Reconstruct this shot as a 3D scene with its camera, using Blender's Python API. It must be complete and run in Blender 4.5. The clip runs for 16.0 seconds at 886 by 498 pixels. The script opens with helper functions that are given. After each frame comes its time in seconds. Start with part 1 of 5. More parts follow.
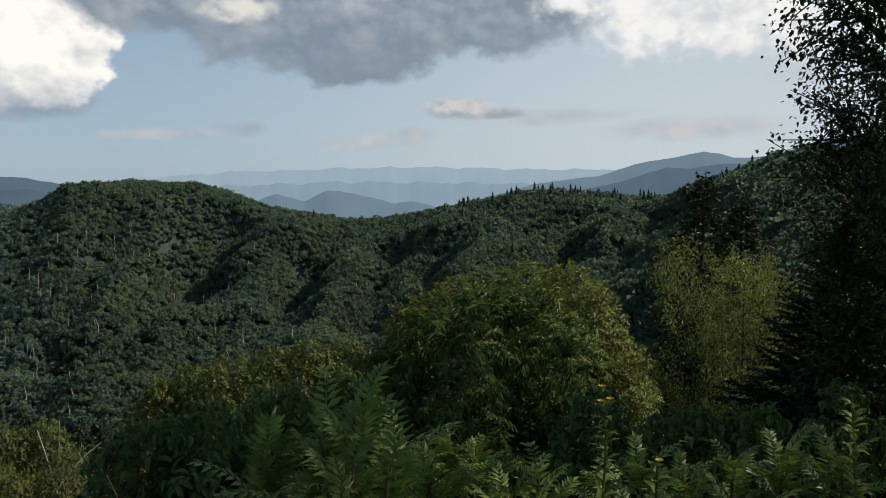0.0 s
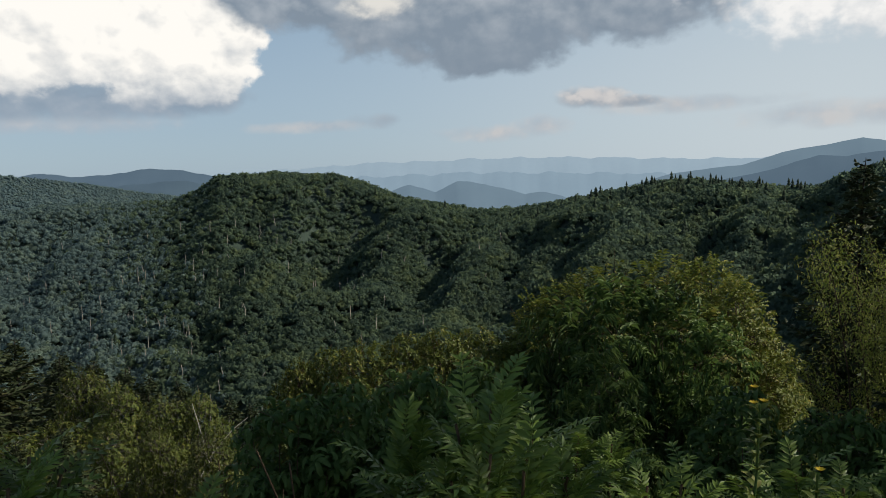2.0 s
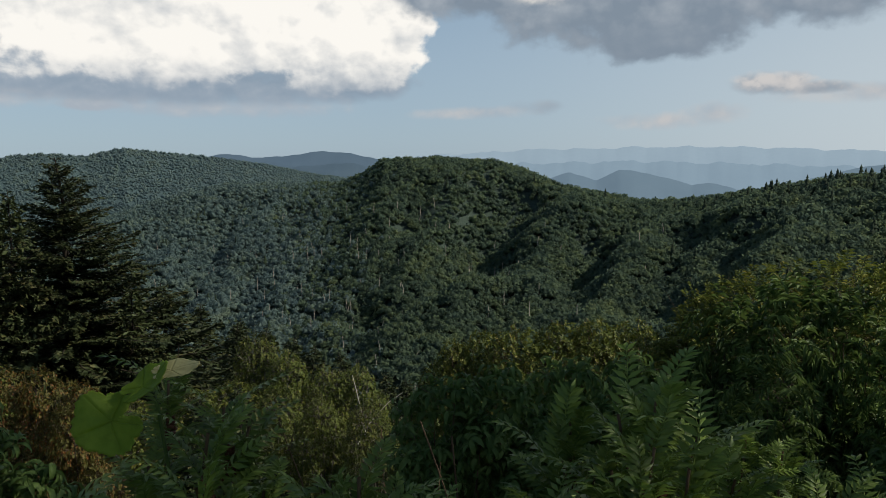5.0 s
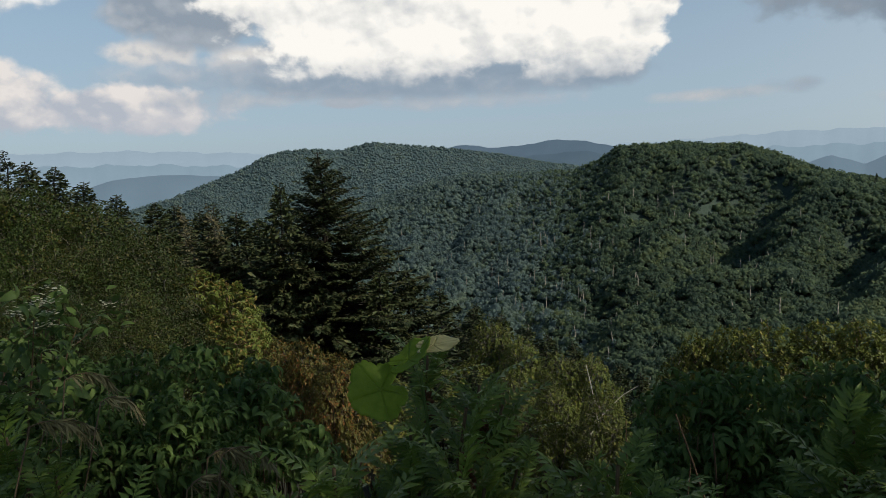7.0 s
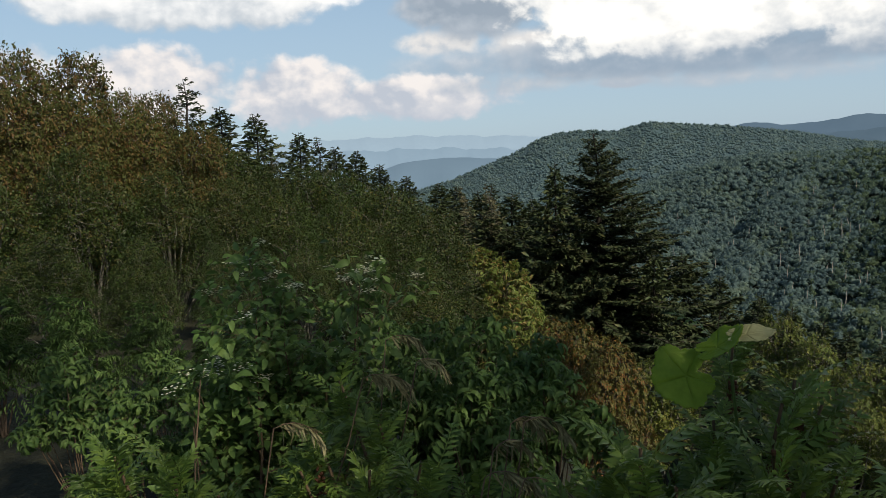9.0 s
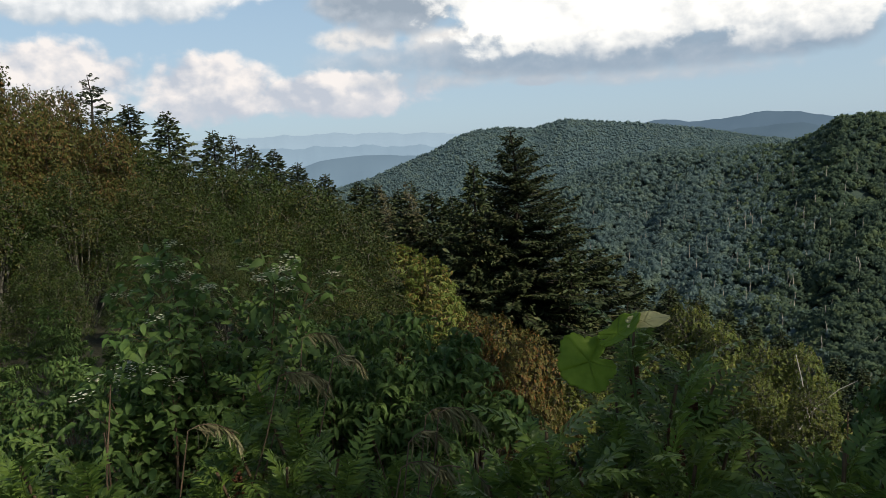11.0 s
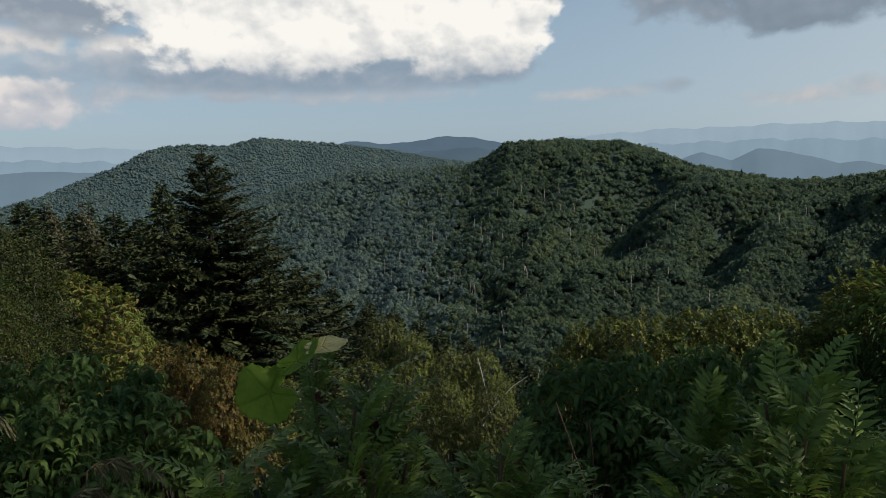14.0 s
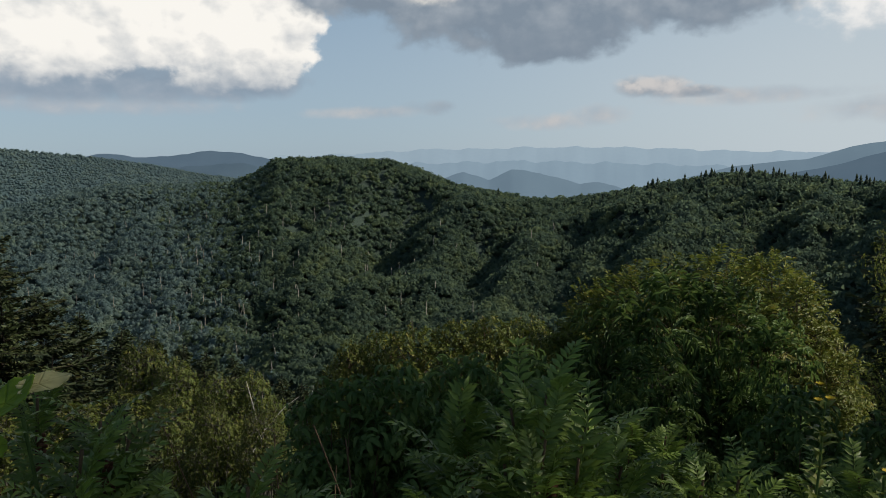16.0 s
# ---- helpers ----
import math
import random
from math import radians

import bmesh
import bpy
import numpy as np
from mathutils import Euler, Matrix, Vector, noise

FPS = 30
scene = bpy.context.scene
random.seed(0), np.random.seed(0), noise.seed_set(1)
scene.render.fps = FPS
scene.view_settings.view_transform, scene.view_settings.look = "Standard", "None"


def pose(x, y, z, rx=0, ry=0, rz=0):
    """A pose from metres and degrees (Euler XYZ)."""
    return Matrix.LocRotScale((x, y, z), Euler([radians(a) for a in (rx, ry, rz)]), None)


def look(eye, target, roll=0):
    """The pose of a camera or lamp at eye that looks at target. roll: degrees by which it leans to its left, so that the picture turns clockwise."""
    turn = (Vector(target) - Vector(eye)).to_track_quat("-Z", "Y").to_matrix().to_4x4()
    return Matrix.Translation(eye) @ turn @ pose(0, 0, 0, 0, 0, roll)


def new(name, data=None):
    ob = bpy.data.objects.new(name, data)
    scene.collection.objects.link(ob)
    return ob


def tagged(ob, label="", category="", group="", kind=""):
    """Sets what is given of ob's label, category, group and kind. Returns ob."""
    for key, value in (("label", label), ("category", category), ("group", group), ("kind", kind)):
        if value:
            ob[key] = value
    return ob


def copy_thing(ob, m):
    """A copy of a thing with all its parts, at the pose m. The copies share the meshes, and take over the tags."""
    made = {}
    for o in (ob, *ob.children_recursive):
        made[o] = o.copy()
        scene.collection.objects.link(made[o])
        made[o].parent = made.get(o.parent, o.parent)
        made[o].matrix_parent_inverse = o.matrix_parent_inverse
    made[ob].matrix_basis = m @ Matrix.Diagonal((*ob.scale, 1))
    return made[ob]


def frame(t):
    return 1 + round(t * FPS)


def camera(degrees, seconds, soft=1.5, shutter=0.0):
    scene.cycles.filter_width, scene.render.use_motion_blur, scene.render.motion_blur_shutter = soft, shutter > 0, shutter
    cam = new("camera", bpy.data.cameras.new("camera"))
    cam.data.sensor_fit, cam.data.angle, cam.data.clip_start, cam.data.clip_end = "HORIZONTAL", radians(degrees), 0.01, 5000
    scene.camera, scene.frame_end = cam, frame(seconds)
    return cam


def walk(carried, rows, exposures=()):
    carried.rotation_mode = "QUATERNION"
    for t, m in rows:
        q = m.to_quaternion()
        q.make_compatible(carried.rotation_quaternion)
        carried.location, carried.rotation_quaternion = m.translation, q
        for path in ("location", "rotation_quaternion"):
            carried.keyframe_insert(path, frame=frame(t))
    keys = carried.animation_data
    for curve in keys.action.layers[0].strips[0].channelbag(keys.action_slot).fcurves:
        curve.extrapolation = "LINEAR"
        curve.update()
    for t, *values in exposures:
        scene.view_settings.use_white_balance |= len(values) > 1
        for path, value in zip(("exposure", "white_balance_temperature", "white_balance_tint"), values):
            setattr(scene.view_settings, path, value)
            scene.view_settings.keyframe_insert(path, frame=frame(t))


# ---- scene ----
cam = camera(62.0, 16.0, soft=0.8)
EYE = 1.6
ROWS = [
    (0.0, -0.001, 0.000, 0.000, 0.00, -5.63, 1.57),
    (0.5, -0.013, 0.011, -0.004, 4.03, -5.79, 1.37),
    (1.0, -0.024, 0.029, -0.008, 7.78, -5.92, 1.59),
    (1.5, -0.028, 0.030, -0.008, 9.70, -5.90, 1.96),
    (2.0, -0.026, 0.021, -0.006, 10.08, -6.06, 1.94),
    (2.5, -0.025, 0.021, -0.009, 10.97, -6.90, 1.22),
    (3.0, -0.028, 0.018, -0.010, 12.69, -6.85, 0.61),
    (5.5, -0.055, -0.016, -0.009, 25.86, -6.86, 1.16),
    (6.0, -0.062, -0.024, -0.008, 30.16, -6.90, 1.63),
    (6.5, -0.088, -0.040, -0.011, 35.40, -7.04, 1.97),
    (7.0, -0.107, -0.029, -0.023, 40.30, -7.25, 2.14),
    (7.5, -0.117, -0.033, -0.023, 46.12, -7.24, 2.56),
    (8.0, -0.124, -0.062, -0.026, 51.62, -7.19, 3.20),
    (8.5, -0.145, -0.094, -0.023, 57.16, -7.49, 3.01),
    (9.2, -0.145, -0.115, -0.022, 62.20, -7.80, 3.10),
    (9.8, -0.130, -0.125, -0.021, 63.20, -8.00, 3.20),
    (10.4, -0.110, -0.122, -0.020, 60.30, -8.20, 3.25),
    (11.0, -0.093, -0.114, -0.019, 55.00, -8.27, 3.28),
    (11.5, -0.089, -0.099, -0.028, 49.85, -8.10, 3.09),
    (12.0, -0.081, -0.086, -0.034, 44.45, -8.30, 2.45),
    (12.5, -0.079, -0.099, -0.028, 43.78, -8.19, 2.59),
    (13.0, -0.078, -0.086, -0.022, 42.78, -7.82, 2.71),
    (13.5, -0.077, -0.074, -0.012, 38.99, -7.72, 2.51),
    (14.0, -0.071, -0.051, -0.007, 31.89, -7.84, 1.98),
    (14.5, -0.063, -0.031, -0.009, 26.67, -7.66, 1.73),
    (15.0, -0.062, -0.014, -0.015, 24.71, -7.72, 1.77),
    (15.5, -0.051, -0.001, -0.016, 19.46, -7.60, 1.31),
    (16.0, -0.045, 0.010, -0.015, 14.26, -6.93, 0.76),
]
walk(cam, [(t, pose(x, y, EYE + z, 90 + pitch, roll, yaw)) for t, x, y, z, yaw, pitch, roll in ROWS],
     exposures=[(0.0, -0.08), (3.0, -0.08), (5.5, -0.14), (7.5, -0.08), (8.5, 0.08), (9.8, 0.14), (11.0, 0.16), (12.0, 0.10), (12.7, 0.08), (13.5, -0.10), (15.0, -0.17), (16.0, -0.16)])

# ---------------------------------------------------------------- light
SUN_AZ, SUN_EL = -77.0, 38.0  # degrees, azimuth counted to the left of straight ahead


def heading(az):
    a = radians(az)
    return Vector((-math.sin(a), math.cos(a), 0.0))


sun_data = bpy.data.lights.new("sun", "SUN")
sun_data.energy, sun_data.angle, sun_data.color = 5.0, radians(0.6), (1.0, 0.92, 0.77)
sun = new("sun", sun_data)
sun_from = heading(SUN_AZ) * math.cos(radians(SUN_EL)) + Vector((0, 0, math.sin(radians(SUN_EL))))
sun.matrix_world = look(sun_from * 100, (0, 0, 0))


class Nodes:
    """Short way to write a node tree."""

    def __init__(self, tree):
        self.tree = tree
        tree.nodes.clear()

    def add(self, kind, inputs=None):
        return self.fill(self.tree.nodes.new(kind), inputs or {})

    def fill(self, n, inputs):
        for key, value in inputs.items():
            if isinstance(value, bpy.types.NodeSocket):
                self.tree.links.new(value, n.inputs[key])
            else:
                n.inputs[key].default_value = value
        return n

    def math(self, op, a, b=0.0, c=0.0, clamp=False):
        n = self.add("ShaderNodeMath", {0: a, 1: b, 2: c})
        n.operation, n.use_clamp = op, clamp
        return n.outputs[0]

    def vec(self, op, a, b=(0, 0, 0)):
        n = self.add("ShaderNodeVectorMath", {0: a, 1: b})
        n.operation = op
        return n.outputs[0]

    def mix(self, f, a, b):
        n = self.tree.nodes.new("ShaderNodeMix")
        n.data_type = "RGBA"
        return self.fill(n, {0: f, 6: a, 7: b}).outputs[2]

    def noise(self, vector, scale, detail=4.0, rough=0.55, distort=0.0):
        return self.add("ShaderNodeTexNoise", {"Vector": vector, "Scale": scale, "Detail": detail, "Roughness": rough,
                                               "Distortion": distort}).outputs["Fac"]

    def ramp(self, f, lo, hi):
        if lo > hi:
            return self.math("SUBTRACT", 1.0, self.ramp(f, hi, lo))
        n = self.add("ShaderNodeMapRange", {0: f, 1: lo, 2: hi, 3: 0.0, 4: 1.0})
        n.interpolation_type = "SMOOTHSTEP"
        return n.outputs[0]


def rgb(r, g, b, k=1.0):
    return (r * k, g * k, b * k, 1.0)


def make_world():
    world = bpy.data.worlds.new("evening_sky")
    world.use_nodes = True
    scene.world = world
    n = Nodes(world.node_tree)
    sky = n.add("ShaderNodeTexSky")
    sky.sky_type, sky.sun_disc = "NISHITA", False
    sky.sun_elevation, sky.sun_rotation = radians(SUN_EL), radians(-SUN_AZ)
    sky.altitude, sky.air_density, sky.dust_density, sky.ozone_density = 1500.0, 1.0, 2.2, 1.5
    way = n.add("ShaderNodeTexCoord").outputs["Generated"]
    s = n.add("ShaderNodeSeparateXYZ", {0: way})
    az = n.math("MULTIPLY", n.math("ARCTAN2", n.math("MULTIPLY", s.outputs[0], -1.0), s.outputs[1]), 57.2958)
    el = n.math("MULTIPLY", n.math("ARCSINE", s.outputs[2]), 57.2958)
    p = n.add("ShaderNodeCombineXYZ", {0: n.math("MULTIPLY", az, 0.1), 1: n.math("MULTIPLY", el, 0.125), 2: 0.0}).outputs[0]
    lit = n.vec("ADD", p, (-0.14, 0.20, 0.0))
    big = n.noise(p, 2.0, 5.0, 0.50, 0.1)
    big_off = n.noise(lit, 2.0, 5.0, 0.50, 0.1)
    puff = n.noise(p, 6.0, 4.0, 0.50, 0.15)
    puff_off = n.noise(n.vec("ADD", p, (-0.045, 0.07, 0.0)), 6.0, 4.0, 0.50, 0.15)

    def blobs(rows):
        total = None
        for a0, e0, ra, re in rows:
            u = n.math("DIVIDE", n.math("SUBTRACT", az, a0), ra)
            v = n.math("DIVIDE", n.math("SUBTRACT", el, e0), re)
            k = n.math("SUBTRACT", 1.0, n.math("ADD", n.math("MULTIPLY", u, u), n.math("MULTIPLY", v, v)))
            total = k if total is None else n.math("MAXIMUM", total, k)
        return total

    def layer(base, rows, rough, edge, dark, bright, floor_el, floor_soft, gain, level):
        """One group of clouds, laid over the colour base."""
        mask = blobs(rows)
        wob = n.math("ADD", n.math("MULTIPLY", n.math("SUBTRACT", big, 0.5), rough),
                     n.math("MULTIPLY", n.math("SUBTRACT", puff, 0.5), rough * 0.8))
        dens = n.ramp(n.math("ADD", mask, wob), 0.0, edge)
        relief = n.math("ADD", n.math("MULTIPLY", n.math("SUBTRACT", big, big_off), gain),
                        n.math("MULTIPLY", n.math("SUBTRACT", puff, puff_off), gain * 0.55))
        under = n.ramp(n.math("ADD", el, n.math("MULTIPLY", n.math("SUBTRACT", puff, 0.5), 3.0)), floor_el, floor_el + floor_soft)
        tone = n.math("MULTIPLY", n.math("ADD", level, relief, clamp=True), under, clamp=True)
        return n.mix(dens, base, n.mix(tone, dark, bright))

    pale, grey = rgb(6.6, 6.4, 6.3), rgb(3.0, 3.55, 4.2)
    # pale veil towards the horizon and overhead
    veil = n.ramp(el, 28.0, 3.0)
    clear = n.vec("MULTIPLY", sky.outputs[0], (0.97, 1.13, 1.10))
    col = n.mix(n.math("MULTIPLY", veil, 0.80), clear, rgb(3.9, 4.95, 6.05))
    glare = n.math("MULTIPLY", n.ramp(az, 28.0, -24.0), n.ramp(el, 26.0, 3.0))
    col = n.mix(n.math("MULTIPLY", glare, 0.85), col, rgb(6.2, 6.85, 7.2))
    # thin small clouds low down
    col = layer(col, [(6.5, 2.7, 5, 0.8), (2.5, 3.1, 3.0, 1.0), (-8, 4.2, 9, 0.8), (-18, 3.0, 9, 1.2), (20, 3.6, 6, 0.6)], 1.4, 1.6,
                rgb(4.2, 4.7, 5.3), rgb(6.0, 5.9, 5.9), 0, 2, 3, 0.5)
    col = layer(col, [(-1.5, 5.1, 3.4, 1.0), (-4.5, 4.7, 2.5, 0.6)], 1.6, 0.9, grey, pale, 4.0, 1.6, 4, 0.75)
    col = layer(col, [(15, 3.9, 2.6, 0.7)], 2.4, 2.0, rgb(3.4, 4.0, 4.7), rgb(4.2, 4.7, 5.2), 3, 2, 3, 0.3)
    # soft blue-grey bank between the heaps
    col = layer(col, [(50, 7.4, 9, 3.0), (58, 6.2, 8, 1.8), (43, 6.5, 8, 2.6)], 1.0, 1.5, rgb(3.5, 4.25, 5.1), rgb(5.8, 6.1, 6.5), 2.5, 6.0, 3.0, 0.40)
    # far heaps on the side of the valley mouth
    col = layer(col, [(72, 4.6, 6, 2.9), (63, 3.9, 9, 1.9), (82, 5.5, 7, 3.2), (95, 5, 9, 4)], 1.5, 0.6, rgb(4.9, 5.3, 6.0), rgb(8.6, 8.1, 7.8), 1.6, 3.6, 3.2, 0.62)
    col = layer(col, [(53, 7.6, 5.5, 1.5), (47, 7.2, 5, 1.4), (61, 8.0, 4, 1.2)], 1.3, 0.9, rgb(4.0, 4.7, 5.5), rgb(7.6, 7.4, 7.2), 5.6, 2.6, 3.0, 0.6)
    col = layer(col, [(51.5, 5.5, 2.0, 0.75), (47.5, 4.2, 2.5, 0.5), (40.5, 5.6, 2.2, 0.8)], 1.1, 0.7, rgb(4.2, 4.8, 5.5), rgb(8.6, 7.9, 7.2), 4.0, 1.5, 2.5, 0.7)
    col = layer(col, [(46, 5.3, 9, 1.6), (39, 4.1, 11, 0.9), (56, 4.6, 6, 1.0)], 1.4, 1.3, rgb(4.3, 4.9, 5.6), rgb(6.7, 6.6, 6.5), 3.0, 3.0, 2.5, 0.4)
    # high flat cloud and its shaded neighbour
    col = layer(col, [(80, 11.6, 13, 2.6), (104, 13, 14, 4)], 1.2, 0.5, rgb(4.6, 5.2, 5.8), rgb(9.6, 9.5, 9.3), 8.8, 3.0, 2.0, 0.85)
    col = layer(col, [(58, 11.0, 7, 3.4)], 1.0, 0.5, rgb(3.0, 3.6, 4.3), rgb(4.6, 5.1, 5.7), 5, 6, 3, 0.45)
    # the great bright heap, with a blue-grey base
    col = layer(col, [(38, 5.8, 13, 1.9), (30, 5.8, 6.5, 1.6), (47, 6.4, 11, 2.2)], 1.0, 0.8, rgb(2.9, 3.7, 4.6), rgb(4.4, 5.0, 5.7), 2.5, 5.0, 2.5, 0.35)
    col = layer(col, [(39, 12.5, 16.5, 7.2), (30, 9.5, 7.5, 4.7), (46, 14, 14, 8)], 1.15, 0.28, rgb(3.9, 4.5, 5.2), rgb(10.6, 10.3, 9.7), 5.0, 3.0, 1.5, 0.96)
    # the grey sheet
    col = layer(col, [(10, 13.4, 13, 6.0), (-3, 13.2, 13, 4.8), (6, 9.5, 7, 3.0), (20, 14, 9, 4)], 1.1, 0.5, rgb(2.4, 3.0, 3.7), rgb(5.7, 6.1, 6.5), 5.0, 14.0, 2.4, 0.32)
    col = layer(col, [(14.5, 12.2, 3.2, 1.2)], 1.3, 0.8, grey, rgb(8.0, 7.8, 7.3), 10.8, 1.8, 3, 0.8)
    col = layer(col, [(-19, 11.8, 9.5, 4.6), (-28, 12, 9, 7), (-14, 14, 8, 4)], 1.5, 0.7, rgb(5.4, 5.9, 6.4), rgb(9.6, 9.5, 9.3), 6.0, 4.0, 2.2, 0.85)
    # broken cloud over the rest of the sky
    rest = n.math("MULTIPLY", n.ramp(big, 0.52, 0.66), n.ramp(el, 18.0, 26.0))
    col = n.mix(n.math("MULTIPLY", rest, 0.5), col, n.mix(puff, grey, rgb(6.5, 6.5, 6.4)))
    bg = n.add("ShaderNodeBackground", {"Color": col, "Strength": 0.1})
    n.tree.links.new(bg.outputs[0], n.add("ShaderNodeOutputWorld").inputs[0])


make_world()


# ---------------------------------------------------------------- materials
def material(name):
    m = bpy.data.materials.new(name)
    m.use_nodes = True
    return m, Nodes(m.node_tree)


def finish(n, shader):
    n.tree.links.new(shader, n.add("ShaderNodeOutputMaterial").inputs[0])


def leaf_material(name, dark, light, tip=None, glow=0.32, rough=0.5, patch=1.2, amount=0.25, gloss=0.2):
    """Leaves: two greens mixed leaf by leaf and patch by patch, a share of light passing through."""
    m, n = material(name)
    geo = n.add("ShaderNodeNewGeometry")
    info = n.add("ShaderNodeObjectInfo")
    place = n.add("ShaderNodeTexCoord").outputs["Object"]
    one = geo.outputs["Random Per Island"]
    spread = n.noise(place, patch, 3.0)
    f = n.math("ADD", n.math("MULTIPLY", one, 0.55), n.math("MULTIPLY", n.ramp(spread, 0.35, 0.65), 0.45))
    col = n.mix(f, rgb(*dark), rgb(*light))
    if tip:
        few = n.ramp(n.math("ADD", n.math("MULTIPLY", one, 0.5), n.math("MULTIPLY", spread, 0.6)), 0.72 - amount, 0.85 - amount * 0.6)
        col = n.mix(few, col, rgb(*tip))
    hue = n.add("ShaderNodeHueSaturation", {"Hue": 0.5, "Saturation": 1.0, "Color": col,
                                            "Value": n.math("ADD", 0.8, n.math("MULTIPLY", info.outputs["Random"], 0.4))}).outputs[0]
    fleck = n.noise(place, 38.0, 2.0)
    hue = n.mix(n.math("MULTIPLY", n.ramp(fleck, 0.55, 0.8), 0.25), hue, rgb(*[c * 0.6 for c in dark]))
    p = n.add("ShaderNodeBsdfPrincipled", {"Base Color": hue, "Roughness": rough, "Specular IOR Level": gloss})
    t = n.add("ShaderNodeBsdfTranslucent", {"Color": hue})
    finish(n, n.add("ShaderNodeMixShader", {0: glow, 1: p.outputs[0], 2: t.outputs[0]}).outputs[0])
    return m


def rough_material(name, dark, light, scale=6.0, bump=0.4, rough=0.9, stretch=(1, 1, 1), islands=0.0, glow=0.0):
    """Bark, soil and far forest: two tones in coarse and fine noise, with relief."""
    m, n = material(name)
    place = n.vec("MULTIPLY", n.add("ShaderNodeTexCoord").outputs["Object"], stretch)
    coarse, fine = n.noise(place, scale, 4.0), n.noise(place, scale * 7.0, 5.0)
    f = n.math("ADD", n.math("MULTIPLY", n.ramp(coarse, 0.3, 0.7), 0.6), n.math("MULTIPLY", fine, 0.4))
    if islands:
        r = n.add("ShaderNodeNewGeometry").outputs["Random Per Island"]
        f = n.math("ADD", n.math("MULTIPLY", f, 1.0 - islands), n.math("MULTIPLY", r, islands))
    b = n.add("ShaderNodeBump", {"Strength": bump, "Distance": 0.3 / scale, "Height": n.math("ADD", fine, n.math("MULTIPLY", coarse, 0.6))})
    p = n.add("ShaderNodeBsdfPrincipled", {"Base Color": n.mix(f, rgb(*dark), rgb(*light)), "Roughness": rough,
                                           "Specular IOR Level": 0.2, "Normal": b.outputs[0]})
    if glow:
        t = n.add("ShaderNodeBsdfTranslucent", {"Color": p.inputs["Base Color"].links[0].from_socket})
        finish(n, n.add("ShaderNodeMixShader", {0: glow, 1: p.outputs[0], 2: t.outputs[0]}).outputs[0])
    else:
        finish(n, p.outputs[0])
    return m


def distance_haze_material(name, low, high, glow, scale):
    """Ridges far away behind all the rest: a backdrop with haze put into its colour and glow."""
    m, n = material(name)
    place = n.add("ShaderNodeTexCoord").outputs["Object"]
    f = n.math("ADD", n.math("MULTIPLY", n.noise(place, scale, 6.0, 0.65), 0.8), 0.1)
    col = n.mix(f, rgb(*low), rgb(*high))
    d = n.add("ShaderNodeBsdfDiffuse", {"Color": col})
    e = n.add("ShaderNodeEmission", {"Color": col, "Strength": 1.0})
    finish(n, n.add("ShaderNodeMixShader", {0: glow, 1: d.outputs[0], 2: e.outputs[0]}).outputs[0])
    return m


M_SOIL = rough_material("forest_floor", (0.010, 0.011, 0.006), (0.034, 0.033, 0.016), 2.5, 0.6)


def forest_material(name, dark, light, sunny, clump, glow=0.44):
    """Tree crowns seen from far: tone by clump, by stand and by tuft of leaves."""
    m, n = material(name)
    place = n.add("ShaderNodeTexCoord").outputs["Object"]
    one = n.add("ShaderNodeNewGeometry").outputs["Random Per Island"]
    stand, tuft = n.noise(place, 0.035, 3.0), n.noise(place, clump, 3.0, 0.6)
    f = n.math("ADD", n.math("MULTIPLY", one, 0.20), n.math("ADD", n.math("MULTIPLY", n.ramp(stand, 0.35, 0.65), 0.32), n.math("MULTIPLY", n.ramp(tuft, 0.38, 0.62), 0.44)))
    col = n.mix(n.ramp(f, 0.1, 0.9), rgb(*dark), rgb(*light))
    col = n.mix(n.math("MULTIPLY", n.ramp(n.math("ADD", n.math("MULTIPLY", tuft, 0.5), n.math("MULTIPLY", stand, 0.5)), 0.52, 0.66), 0.6), col, rgb(*sunny))
    p = n.add("ShaderNodeBsdfPrincipled", {"Base Color": col, "Roughness": 0.95, "Specular IOR Level": 0.1})
    t = n.add("ShaderNodeBsdfTranslucent", {"Color": col})
    finish(n, n.add("ShaderNodeMixShader", {0: glow, 1: p.outputs[0], 2: t.outputs[0]}).outputs[0])
    return m


# The blue share in these greens stands in for thin haze over the hill.
M_FOREST = forest_material("hill_forest", (0.080, 0.120, 0.088), (0.130, 0.176, 0.100), (0.182, 0.216, 0.098), 0.13, 0.62)
# Farther ridge: the same forest, its tones raised and blued as haze.
M_FOREST_BACK_HAZED = forest_material("second_hill_forest", (0.140, 0.206, 0.218), (0.194, 0.266, 0.252), (0.230, 0.290, 0.232), 0.10, 0.62)
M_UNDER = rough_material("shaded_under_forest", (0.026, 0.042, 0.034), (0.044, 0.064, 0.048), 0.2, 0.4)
# Lighter, bluer copy of the hill forest: haze put into the colour.
M_FOREST_SIDE_HAZED = forest_material("side_slope_forest", (0.116, 0.170, 0.168), (0.176, 0.240, 0.206), (0.216, 0.268, 0.186), 0.12, 0.62)
# Ground beyond the first ridge, blued in colour to match the hazed crowns.
M_UNDER_BACK_HAZED = rough_material("hazed_far_under_forest", (0.046, 0.076, 0.082), (0.066, 0.100, 0.100), 0.1, 0.3)
M_CONIFER_FAR = rough_material("far_conifer", (0.012, 0.022, 0.014), (0.03, 0.045, 0.024), 0.6, 0.5, 0.95, islands=0.5)
M_SNAG = rough_material("dead_wood", (0.18, 0.165, 0.14), (0.40, 0.37, 0.32), 3.0, 0.3, 0.9, (1, 1, 0.2))
